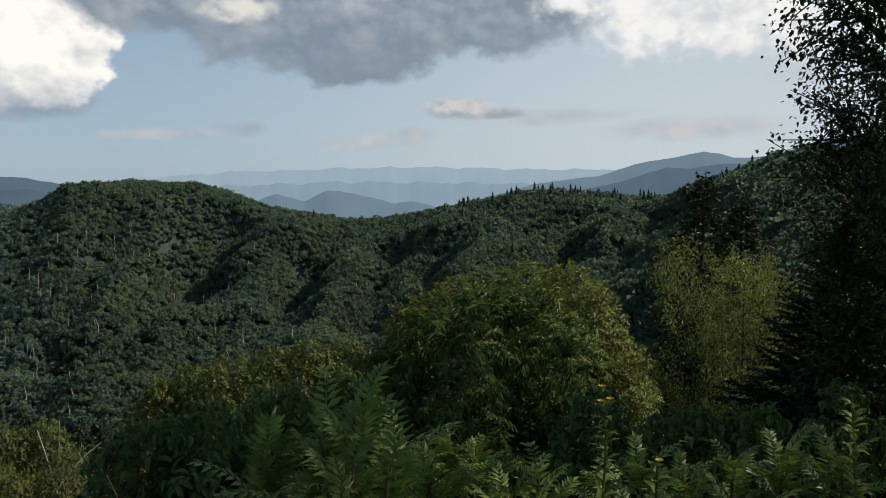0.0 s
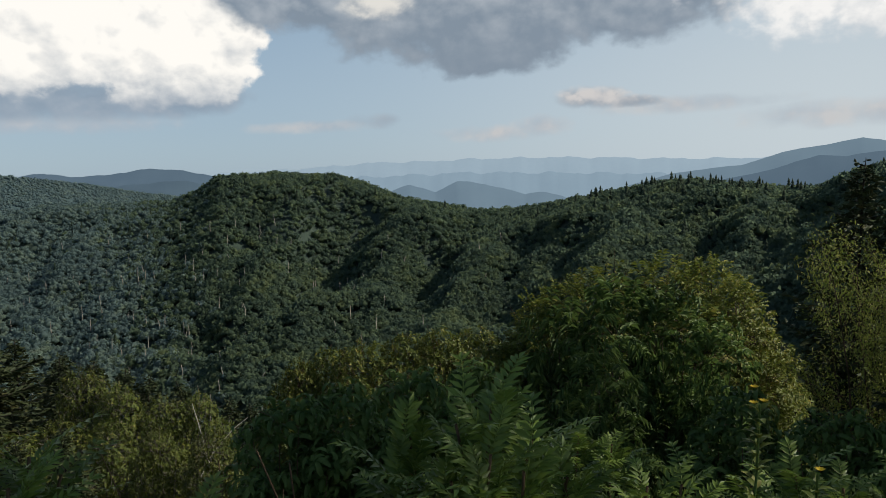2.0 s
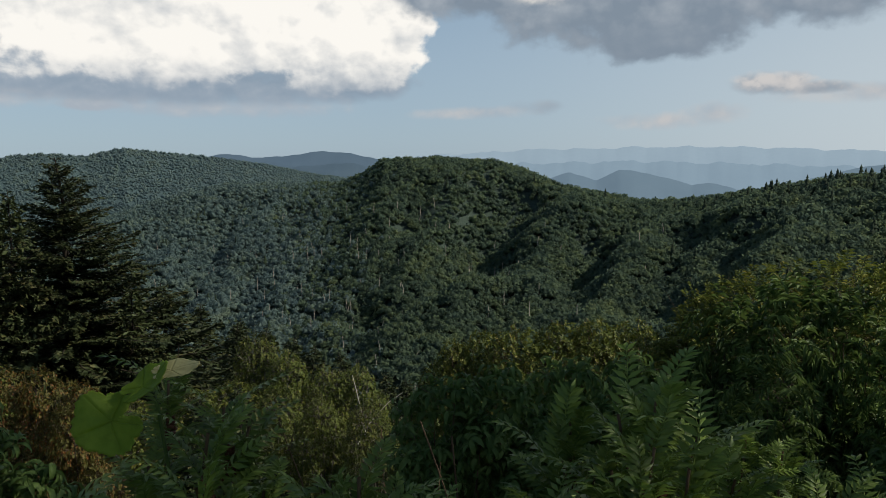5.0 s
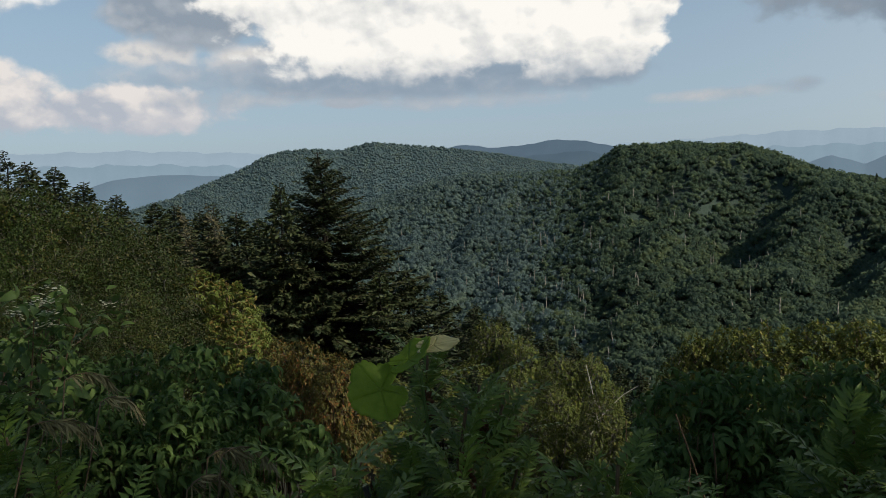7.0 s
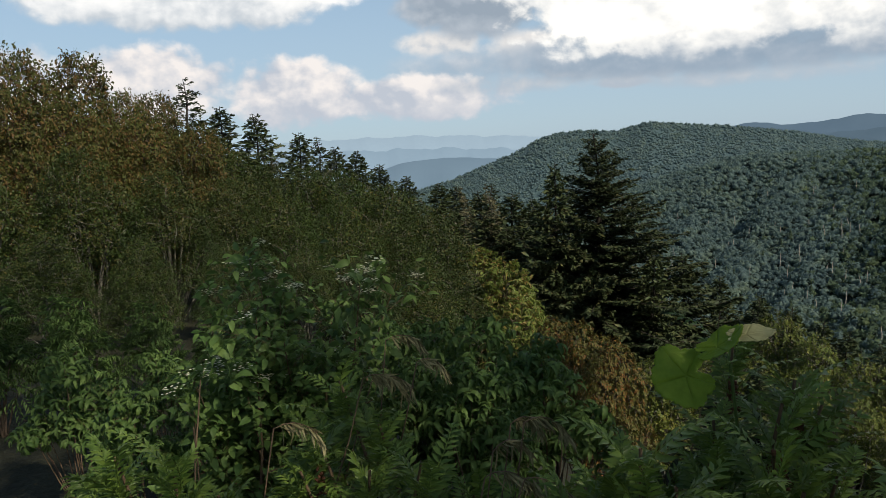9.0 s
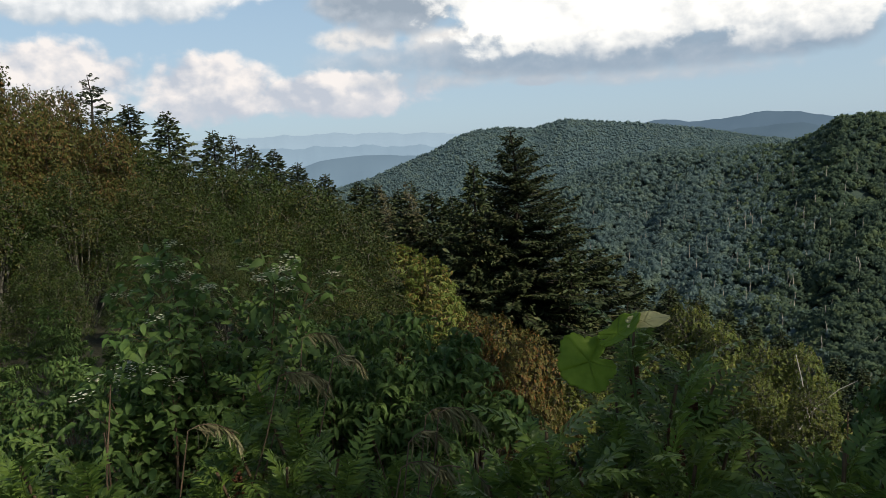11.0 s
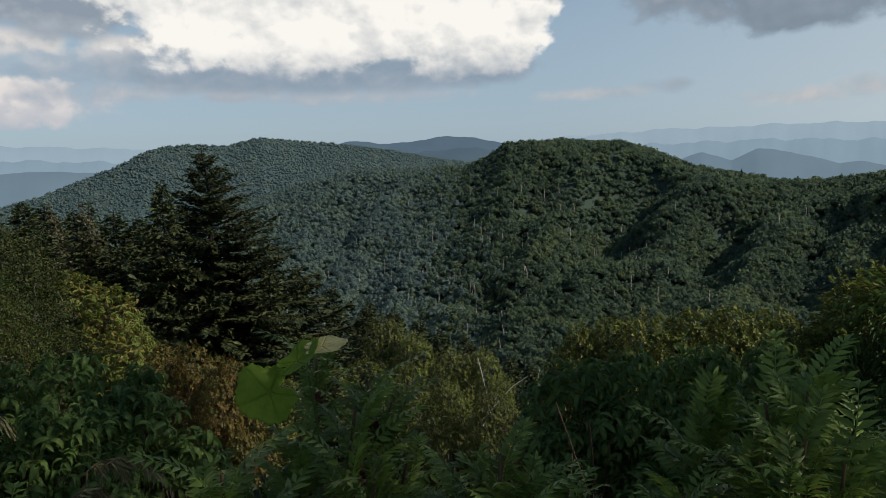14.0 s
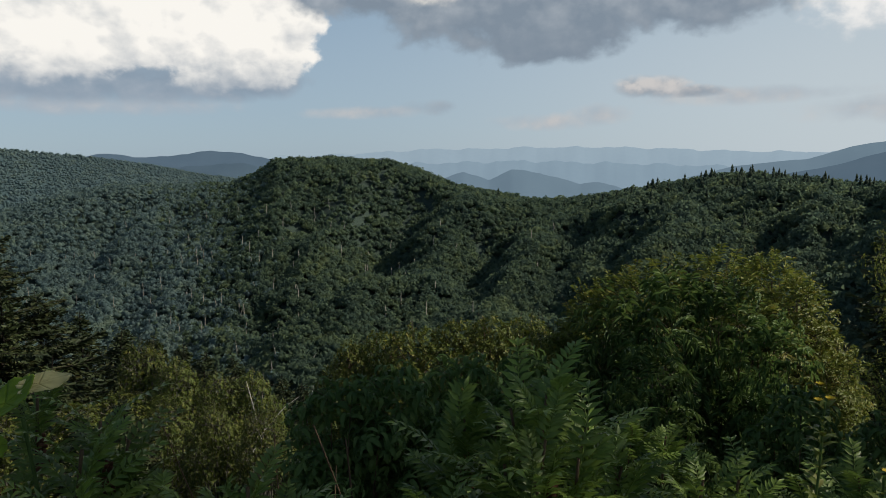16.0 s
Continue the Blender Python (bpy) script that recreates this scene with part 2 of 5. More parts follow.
M_BARK = rough_material("brown_bark", (0.035, 0.025, 0.018), (0.12, 0.085, 0.06), 9.0, 0.6, 0.9, (1, 1, 0.25))
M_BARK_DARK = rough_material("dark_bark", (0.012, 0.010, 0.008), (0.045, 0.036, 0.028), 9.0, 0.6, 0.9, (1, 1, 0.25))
M_BARK_PALE = rough_material("pale_bark", (0.05, 0.045, 0.036), (0.17, 0.155, 0.125), 7.0, 0.4, 0.85, (1, 1, 0.5))
M_CANE = rough_material("brown_cane", (0.055, 0.034, 0.020), (0.16, 0.105, 0.062), 14.0, 0.3, 0.8, (1, 1, 0.3))
M_STRAW = rough_material("dry_straw", (0.11, 0.095, 0.04), (0.25, 0.22, 0.11), 20.0, 0.3, 0.9)
M_RUST = rough_material("rust_fruit", (0.05, 0.018, 0.010), (0.14, 0.06, 0.03), 40.0, 0.5, 0.9)
M_WHITE = leaf_material("white_petal", (0.66, 0.62, 0.44), (0.84, 0.80, 0.62), None, 0.3)
M_YELLOW = leaf_material("yellow_petal", (0.50, 0.36, 0.02), (0.65, 0.50, 0.05), None, 0.3)
L_SUMAC = leaf_material("sumac_leaf", (0.058, 0.108, 0.018), (0.190, 0.255, 0.046), None, 0.38, 0.42, 6.0, gloss=0.3)
L_DROOP = leaf_material("drooping_leaf", (0.036, 0.074, 0.017), (0.135, 0.198, 0.053), None, 0.36, 0.5, 5.0, gloss=0.16)
L_BUSH = leaf_material("bush_leaf", (0.082, 0.112, 0.020), (0.180, 0.202, 0.034), (0.245, 0.220, 0.046), 0.34, 0.5, 1.6, 0.06)
L_OLIVE = leaf_material("olive_leaf", (0.050, 0.072, 0.013), (0.122, 0.140, 0.021), (0.175, 0.162, 0.032), 0.3, 0.5, 1.0, 0.08)
L_BIRCH = leaf_material("birch_leaf", (0.015, 0.031, 0.006), (0.049, 0.066, 0.013), (0.080, 0.066, 0.019), 0.3, 0.5, 0.5, 0.05)
L_WILLOW = leaf_material("willow_leaf", (0.095, 0.128, 0.023), (0.200, 0.228, 0.043), (0.27, 0.26, 0.078), 0.35, 0.5, 1.2, 0.06)
# Leaf colour darkened to carry the shade of a crown against the light.
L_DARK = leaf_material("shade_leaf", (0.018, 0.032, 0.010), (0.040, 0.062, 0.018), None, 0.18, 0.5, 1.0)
L_RUSSET = leaf_material("russet_leaf", (0.062, 0.072, 0.017), (0.128, 0.105, 0.024), (0.190, 0.084, 0.026), 0.32, 0.5, 1.0, 0.08)
L_BROWN = leaf_material("turning_leaf", (0.046, 0.058, 0.014), (0.094, 0.094, 0.023), (0.135, 0.080, 0.028), 0.36, 0.5, 0.9, 0.14)
L_SOUR = leaf_material("sourwood_leaf", (0.088, 0.125, 0.026), (0.180, 0.212, 0.044), (0.22, 0.15, 0.046), 0.35, 0.45, 0.9, 0.10)
L_NEEDLE = leaf_material("spruce_needle", (0.022, 0.034, 0.013), (0.054, 0.068, 0.024), (0.072, 0.070, 0.026), 0.10, 0.6, 0.7, 0.04)
L_FADED = leaf_material("faded_needle", (0.060, 0.058, 0.030), (0.130, 0.115, 0.060), None, 0.1, 0.7, 0.7)
L_GOLD = leaf_material("gold_leaf", (0.052, 0.076, 0.015), (0.116, 0.142, 0.025), (0.165, 0.160, 0.036), 0.30, 0.5, 1.0, 0.06)
M_DRY_LEAF = leaf_material("dry_leaf_edge", (0.46, 0.43, 0.19), (0.62, 0.58, 0.30), None, 0.45, 0.7, 20.0)
L_BROAD = leaf_material("broad_leaf", (0.120, 0.195, 0.014), (0.190, 0.275, 0.026), None, 0.5, 0.5, 30.0)


# ---------------------------------------------------------------- the lie of the land
# skyline of each ridge: bearing (degrees to the left of straight ahead) and height above the eye (degrees)
CREST_1 = [(-60, 2.0), (-28, 1.2), (-26.5, 1.4), (-24, 0.9), (-21.5, -0.1), (-19, -0.9), (-17, -1.8), (-14.8, -1.9), (-9, -1.2), (-6.3, -1.15),
           (-3.3, -1.8), (2, -2.6), (4.6, -3.05), (8, -2.9), (11.5, -2.15), (13.6, -1.75), (16.4, -0.5), (18.5, 0.15), (22.9, 0.35),
           (26.9, 0.35), (28.4, -0.6), (30.5, -1.4), (34, -1.45), (38.3, -1.3), (42, -2.0), (47, -3.4), (55, -5), (100, -7)]
CREST_2 = [(20, -2), (28, -1.2), (32.7, -0.5), (35.7, 0.2), (37.8, 0.5), (40.4, 0.9), (43, 1.15), (45.6, 1.5), (48.2, 0.95), (50.8, 1.15),
           (53.3, 0.9), (55.8, -0.3), (58, -1.1), (60.7, -2.1), (66, -3.5), (100, -4)]


def table(rows):
    a = np.array(rows)
    return lambda x: np.interp(x, a[:, 0], a[:, 1])


crest_1, crest_2 = table(CREST_1), table(CREST_2)


def crest_soft(az):
    """The crest of the first ridge with its knobs smoothed away, for the lower slopes."""
    return sum(crest_1(az + k) for k in (-7.0, -4.5, -2.0, 0.0, 2.0, 4.5, 7.0)) / 7.0


crest_1_far = table([(-60, 420), (-26, 470), (-19, 560), (-14, 660), (0, 720), (8, 800), (16, 880), (27, 930), (34, 1080), (45, 1150), (100, 1100)])
fall = table([(-180, 0.0), (-70, 0.0), (-32, 0.35), (-20, 0.85), (0, 1.0), (45, 1.0), (56, 0.8), (66, 0.42), (78, 0.2), (95, 0.12), (120, 0.0), (180, 0.0)])
valley_low = table([(-60, -60), (-20, -75), (0, -118), (12, -140), (25, -150), (40, -185), (60, -190), (100, -150)])
# gullies on the face of the hill: (height up the slope, bearing) along the bed, depth and width in metres, and where it fades out
GULLIES = [([(0.15, 33.0), (0.23, 29.5), (0.29, 26.1), (0.37, 22.5), (0.47, 20.0), (0.59, 18.0), (0.85, 16.2), (1.0, 15.4)], 38.0, 36.0, 0.20, 0.92),
           ([(0.15, 17.5), (0.31, 14.8), (0.41, 13.2), (0.48, 12.5), (0.61, 11.4), (0.74, 9.8), (1.0, 7.0)], 17.0, 26.0, 0.36, 0.74),
           ([(0.15, 8.0), (0.34, 5.5), (0.465, 4.0), (0.61, 2.4), (0.76, 1.2), (1.0, -1.0)], 22.0, 34.0, 0.25, 0.80),
           ([(0.2, -4.0), (0.45, -7.0), (0.57, -8.5), (0.72, -10.0), (1.0, -12.0)], 18.0, 26.0, 0.3, 0.85),
           ([(0.2, -14.0), (0.5, -16.5), (1.0, -20.0)], 16.0, 22.0, 0.3, 0.9),
           ([(0.2, 38.0), (0.28, 34.7), (0.32, 31.2), (0.42, 28.3), (0.58, 26.3), (0.71, 24.9), (1.0, 23.0)], 15.0, 26.0, 0.28, 0.9),
           ([(0.2, 47.0), (0.4, 41.0), (0.7, 37.5), (1.0, 35.5)], 13.0, 32.0, 0.2, 0.9)]
SLOPE_D = np.array([0, 1.0, 2.0, 4.0, 8.0, 14.0, 25.0, 45.0, 110.0, 250.0])
SLOPE_Z = np.array([0, -0.05, -0.35, -1.1, -2.9, -6.0, -11.0, -17.5, -42.0, -85.0])


def ground(az, d):
    """Height of the ground at a bearing and a distance (arrays of one shape)."""
    az, d = np.broadcast_arrays(np.asarray(az, float), np.asarray(d, float))
    near = np.interp(d, SLOPE_D, SLOPE_Z) * fall(az)
    d1 = crest_1_far(az)
    z1 = EYE + d1 * np.tan(np.radians(crest_1(az))) - 8.0
    z1_soft = EYE + d1 * np.tan(np.radians(crest_soft(az - 9.0 * (1 - np.clip((d - 0.47 * d1) / (0.53 * d1), 0, 1))))) - 8.0
    v, dv = valley_low(az), 0.47 * d1
    z2 = EYE + 1600.0 * np.tan(np.radians(crest_2(az))) - 9.0
    u = np.clip((d - dv) / (d1 - dv), 0, 1)
    near_top = np.clip((u - 0.55) / 0.42, 0, 1)
    z1u = z1_soft + (z1 - z1_soft) * near_top * near_top * (3 - 2 * near_top)
    rise = v + (z1u - v) * (0.62 * u + 0.38 * u * u * (3 - 2 * u))
    side = np.sin(np.pi * u)
    lean = az - 13.0 * (1 - u)
    rise = rise + side * (5.0 * np.sin(lean * 0.55 + 3.0 * u) + 3.5 * np.sin(lean * 1.25 - 4.0 * u + 1.0) + 1.2 * np.sin(lean * 2.6 + 9.0 * u))
    for bed, deep, wide, lo, hi in GULLIES:
        bed = np.array(bed)
        across = (az - np.interp(u, bed[:, 0], bed[:, 1])) * 0.01745 * d + 6.0 * np.sin(u * 17.0 + deep) + 3.5 * np.sin(u * 41.0 + wide)
        fade = np.clip(np.minimum(u - lo, hi - u) / 0.10, 0, 1)
        body = np.clip(side, 0, 1) ** 0.6 * fade * fade * (3 - 2 * fade)
        cutting = np.exp(-(across / np.where(across > 0, 1.5 * wide, 0.75 * wide)) ** 2)
        spur = np.exp(-((across + 1.55 * wide) / (0.75 * wide)) ** 2)
        rise = rise - deep * cutting * body + 0.34 * deep * spur * body
    k = np.clip((d - 250.0 * dv / 420.0) / (dv - 250.0 * dv / 420.0), 0, 1)
    low = near * (1 - k) + v * k
    t = np.clip((d - d1) / (1350.0 - d1), 0, 1)
    dip = z1 + (np.minimum(z1, z2) - 70.0 - z1) * t
    t2 = np.clip((d - 1350.0) / 250.0, 0, 1)
    dip = dip + (z2 - (np.minimum(z1, z2) - 70.0)) * t2 * (az > 22)
    t3 = np.clip((d - 1600.0) / 300.0, 0, 1)
    dip = dip + (-280.0 - dip) * t3
    return np.where(d < dv, low, np.where(d < d1, rise, dip))


def spot(az, d, z=None):
    """A point on the ground (or at height z) at a bearing and a distance."""
    p = heading(az) * d
    p.z = float(ground(az, d)) if z is None else z
    return p


def height_at(el, d):
    return EYE + d * math.tan(radians(el))


# ---------------------------------------------------------------- mesh helpers
class Geo:
    """Gathers vertices and faces, with one material number for each batch."""

    def __init__(self):
        self.v, self.quads, self.tris, self.n = [], [], [], 0

    def add(self, v, faces):
        v, faces = np.asarray(v, float).reshape(-1, 3), np.asarray(faces, int)
        (self.quads if faces.shape[1] == 4 else self.tris).append(faces + self.n)
        self.v.append(v)
        self.n += len(v)

    def mesh(self, name, mat, smooth=False, more=()):
        me = bpy.data.meshes.new(name)
        v = np.concatenate(self.v)
        q = np.concatenate(self.quads) if self.quads else np.zeros((0, 4), int)
        t = np.concatenate(self.tris) if self.tris else np.zeros((0, 3), int)
        me.vertices.add(len(v))
        me.vertices.foreach_set("co", v.ravel())
        loops = np.concatenate([q.ravel(), t.ravel()])
        me.loops.add(len(loops))
        me.loops.foreach_set("vertex_index", loops)
        start = np.concatenate([np.arange(len(q)) * 4, len(q) * 4 + np.arange(len(t)) * 3])
        me.polygons.add(len(start))
        me.polygons.foreach_set("loop_start", start)
        me.update(calc_edges=True)
        me.materials.append(mat)
        for extra in more:
            me.materials.append(extra)
        if smooth:
            me.polygons.foreach_set("use_smooth", np.ones(len(start), bool))
        return me


def part(name, mesh, parent, label="", m=None):
    ob = new(name, mesh)
    ob.parent = parent
    if m is not None:
        ob.matrix_basis = m
    return tagged(ob, label) if label else ob


def thing(name, label, category, group="", kind=""):
    return tagged(new(name), label, category, group, kind)


def unit(a):
    return a / np.maximum(np.linalg.norm(a, axis=-1, keepdims=True), 1e-9)


def leaves(geo, base, way, up, length, width, arch=0.0, fold=0.25, stations=((0.0, 0.0), (0.45, 0.5), (1.0, 0.0))):
    """Leaf blades, folded along the midrib and bent down along their length."""
    base, way, up = np.asarray(base, float), unit(np.asarray(way, float)), np.asarray(up, float)
    side = unit(np.cross(way, up))
    up = np.cross(side, way)
    k = len(base)
    length, width = np.broadcast_to(length, k)[:, None], np.broadcast_to(width, k)[:, None]
    arch = np.broadcast_to(arch, k)[:, None]
    if len(stations) == 3 and stations[0][1] == 0.0 and stations[2][1] == 0.0:
        s, w = stations[1]
        mid = base + way * length * s - up * arch * length * s * s + up * fold * width * w
        tip = base + way * length * (1 - 0.3 * np.abs(arch)) - up * arch * length
        v = np.stack([base, mid + side * width * w, tip, mid - side * width * w], 1)
        f = np.arange(k)[:, None, None] * 4 + np.array([[0, 1, 2], [0, 2, 3]])
        geo.add(v, f.reshape(-1, 3))
        return
    rows = []
    for s, w in stations:
        c = base + way * length * (s - 0.35 * np.abs(arch) * s ** 3) - up * arch * length * s * s
        rise = up * fold * width * w
        rows += [c + side * width * w + rise, c, c - side * width * w + rise]
    v = np.stack(rows, 1)
    one = []
    for i in range(len(stations) - 1):
        for j in range(2):
            one.append([3 * i + j, 3 * i + j + 1, 3 * i + j + 4, 3 * i + j + 3])
    f = np.arange(k)[:, None, None] * (3 * len(stations)) + np.array(one)
    geo.add(v, f.reshape(-1, 4))


BLADE = ((0.0, 0.04), (0.30, 0.46), (0.64, 0.36), (1.0, 0.0))


def tube(geo, pts, radii, sides=5):
    pts = np.asarray(pts, float)
    radii = np.broadcast_to(radii, len(pts))
    t = unit(np.gradient(pts, axis=0))
    ref = np.array([0.0, 0.0, 1.0]) if abs(t[0, 2]) < 0.8 else np.array([1.0, 0.0, 0.0])
    a = unit(np.cross(t, ref))
    b = np.cross(t, a)
    ang = np.arange(sides) / sides * 2 * np.pi
    ring = pts[:, None] + (a[:, None] * np.cos(ang)[None, :, None] + b[:, None] * np.sin(ang)[None, :, None]) * radii[:, None, None]
    i = np.arange(len(pts) - 1)[:, None] * sides
    j = np.arange(sides)[None, :]
    f = np.stack([i + j, i + (j + 1) % sides, i + sides + (j + 1) % sides, i + sides + j], -1).reshape(-1, 4)
    geo.add(ring, f)


def limb(rng, start, way, length, wobble, lift, steps=6):
    """A crooked line that starts along way and bends up (lift > 0) or down."""
    pts, d = [np.array(start, float)], unit(np.array(way, float))
    for _ in range(steps):
        d = unit(d + rng.normal(0, wobble, 3) + np.array([0, 0, lift]))
        pts.append(pts[-1] + d * length / steps)
    return np.array(pts)


def along(pts, f):
    x = f * (len(pts) - 1)
    i = min(int(x), len(pts) - 2)
    return pts[i] + (pts[i + 1] - pts[i]) * (x - i), unit(pts[i + 1] - pts[i])


# ---------------------------------------------------------------- ground, hills and the distance
rng = np.random.default_rng(7)


def ground_sheet():
    """One sheet of land: rings round the overlook, out to the horizon."""
    az = np.concatenate([np.arange(-60, 100, 0.4), np.arange(100, 300, 5.0)])
    d = np.concatenate([[0.0, 0.5, 1, 1.5, 2, 3, 4, 5, 6, 8, 10, 12, 14, 17, 20, 25, 30, 36, 45, 60, 80, 110, 150, 200, 250],
                        np.arange(280, 1200, 14.0), np.arange(1200, 1950, 50.0), [2200, 2600, 3200, 4000, 4900]])
    A, D = np.meshgrid(np.where(az > 180, az - 360, az), d, indexing="ij")
    Z = ground(A, D) - 0.8 * ((D > 300) & (D < 1150))
    r = np.radians(A)
    v = np.stack([-np.sin(r) * D, np.cos(r) * D, Z], -1)
    na, nd = A.shape
    i, j = np.meshgrid(np.arange(na), np.arange(nd - 1), indexing="ij")
    k = (i + 1) % na
    f = np.stack([i * nd + j, k * nd + j, k * nd + j + 1, i * nd + j + 1], -1).reshape(-1, 4)
    g = Geo()
    g.add(v.reshape(-1, 3), f)
    me = g.mesh("ground", M_SOIL, True, (M_UNDER, M_UNDER_BACK_HAZED))
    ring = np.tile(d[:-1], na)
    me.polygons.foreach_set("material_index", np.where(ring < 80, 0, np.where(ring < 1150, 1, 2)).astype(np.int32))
    ob = new("ground", me)
    return tagged(ob, "dark leaf-littered forest floor falling into a valley", "ground", kind="structure")


ground_sheet()


def lump(level):
    bm = bmesh.new()
    bmesh.ops.create_icosphere(bm, subdivisions=level, radius=1.0)
    v = np.array([x.co[:] for x in bm.verts])
    f = np.array([[x.index for x in face.verts] for face in bm.faces])
    bm.free()
    return v, f


LUMP_1 = lump(1)
TUFT = (np.array([[1, 0, 0], [0, 1, 0], [-1, 0, 0], [0, -1, 0], [0, 0, 1], [0, 0, -1]], float),
        np.array([[0, 1, 4], [1, 2, 4], [2, 3, 4], [3, 0, 4], [1, 0, 5], [2, 1, 5], [3, 2, 5], [0, 3, 5]]))


def crowns(geo, pos, radius, tall, shape, rough):
    """Uneven tree crowns as seen from far: knobbly lumps, each one different."""
    v0, f0 = shape
    k = len(pos)
    v = np.repeat(v0[None], k, 0)
    turn = rng.uniform(0, 6.28, k)
    c, s = np.cos(turn)[:, None], np.sin(turn)[:, None]
    v = np.stack([v[..., 0] * c - v[..., 1] * s, v[..., 0] * s + v[..., 1] * c, v[..., 2]], -1)
    v *= 1 + rng.normal(0, rough, (k, len(v0), 1))
    v += rng.normal(0, 0.06, v.shape)
    v *= np.stack([radius, radius, tall], -1)[:, None]
    v += pos[:, None]
    f = f0[None] + (np.arange(k) * len(v0))[:, None, None]
    geo.add(v, f.reshape(-1, 3))


def leafy(geo, pos, radius, n):
    """Sprays of leaves over the dome of each crown, turned every way."""
    k = len(pos)
    for i in range(n):
        z = 1.0 - 1.25 * (i + rng.uniform(0, 1, k)) / n
        a = rng.uniform(0, 6.283, k)
        flat = np.sqrt(np.maximum(1 - z * z, 0))
        out = np.stack([np.cos(a) * flat, np.sin(a) * flat, z], -1)
        c = pos + out * (radius * rng.uniform(0.82, 1.12, k))[:, None] * [1, 1, 0.85]
        nrm = unit(out + rng.normal(0, 0.55, (k, 3)))
        e1 = unit(np.cross(nrm, rng.normal(0, 1, (k, 3))))
        e2 = np.cross(nrm, e1)
        r1, r2 = (radius * rng.uniform(0.18, 0.38, k))[:, None], (radius * rng.uniform(0.15, 0.31, k))[:, None]
        sag = nrm * r1 * 0.5
        v = np.stack([c + e1 * r1 - sag, c + e2 * r2, c - e1 * r1 - sag, c - e2 * r2], 1)
        f = np.arange(k)[:, None, None] * 4 + np.array([[0, 1, 3], [1, 2, 3]])
        geo.add(v, f.reshape(-1, 3))


def scatter(count, az_lo, az_hi, d_lo, d_hi):
    a = rng.uniform(az_lo, az_hi, count)
    lo, hi = (d_lo(a), d_hi(a)) if callable(d_lo) else (np.full(count, d_lo), np.full(count, d_hi))
    d = np.sqrt(lo ** 2 + (hi ** 2 - lo ** 2) * rng.uniform(0, 1, count))
    z = ground(a, d)
    r = np.radians(a)
    return a, d, np.stack([-np.sin(r) * d, np.cos(r) * d, z], -1)


def hill_forest():
    a, d, p = scatter(22000, -34, 58, lambda x: 0.45 * crest_1_far(x), lambda x: 1.03 * crest_1_far(x))
    a2, d2, p2 = scatter(7000, -10, 45, lambda x: 0.45 * crest_1_far(x), lambda x: 0.80 * crest_1_far(x))
    a3, d3, p3 = scatter(2600, -30, 50, lambda x: 0.97 * crest_1_far(x), lambda x: 1.015 * crest_1_far(x))
    p3[:, 2] -= 1.6
    a, d, p = np.concatenate([a, a2, a3]), np.concatenate([d, d2, d3]), np.concatenate([p, p2, p3])
    rad = (3.0 + 2.3 * rng.uniform(0, 1, len(p)) ** 1.3) * (0.95 + 0.15 * np.sin(a * 0.9) * np.cos(d * 0.021))
    p[:, 2] += rng.uniform(2.6, 5.4, len(p)) + 0.2 * rad
    # crowns past this bearing take the copy with haze in its colour
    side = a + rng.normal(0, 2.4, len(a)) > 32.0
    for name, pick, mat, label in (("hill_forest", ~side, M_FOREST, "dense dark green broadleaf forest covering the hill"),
                                   ("side_slope_forest", side, M_FOREST_SIDE_HAZED, "broadleaf forest on the slope beyond the hill, tinted blue for haze")):
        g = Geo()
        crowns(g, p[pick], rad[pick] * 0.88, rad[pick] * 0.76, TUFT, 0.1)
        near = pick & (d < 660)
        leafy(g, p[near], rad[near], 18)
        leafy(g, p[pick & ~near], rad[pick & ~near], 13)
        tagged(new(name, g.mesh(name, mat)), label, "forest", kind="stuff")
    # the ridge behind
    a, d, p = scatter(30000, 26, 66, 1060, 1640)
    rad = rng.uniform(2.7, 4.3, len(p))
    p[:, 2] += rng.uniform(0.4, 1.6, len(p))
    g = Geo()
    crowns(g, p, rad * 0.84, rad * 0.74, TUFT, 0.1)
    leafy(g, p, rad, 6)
    tagged(new("second_hill_forest", g.mesh("second_hill_forest", M_FOREST_BACK_HAZED)), "forest on the farther ridge, haze tinted into its colour", "forest", kind="stuff")


hill_forest()


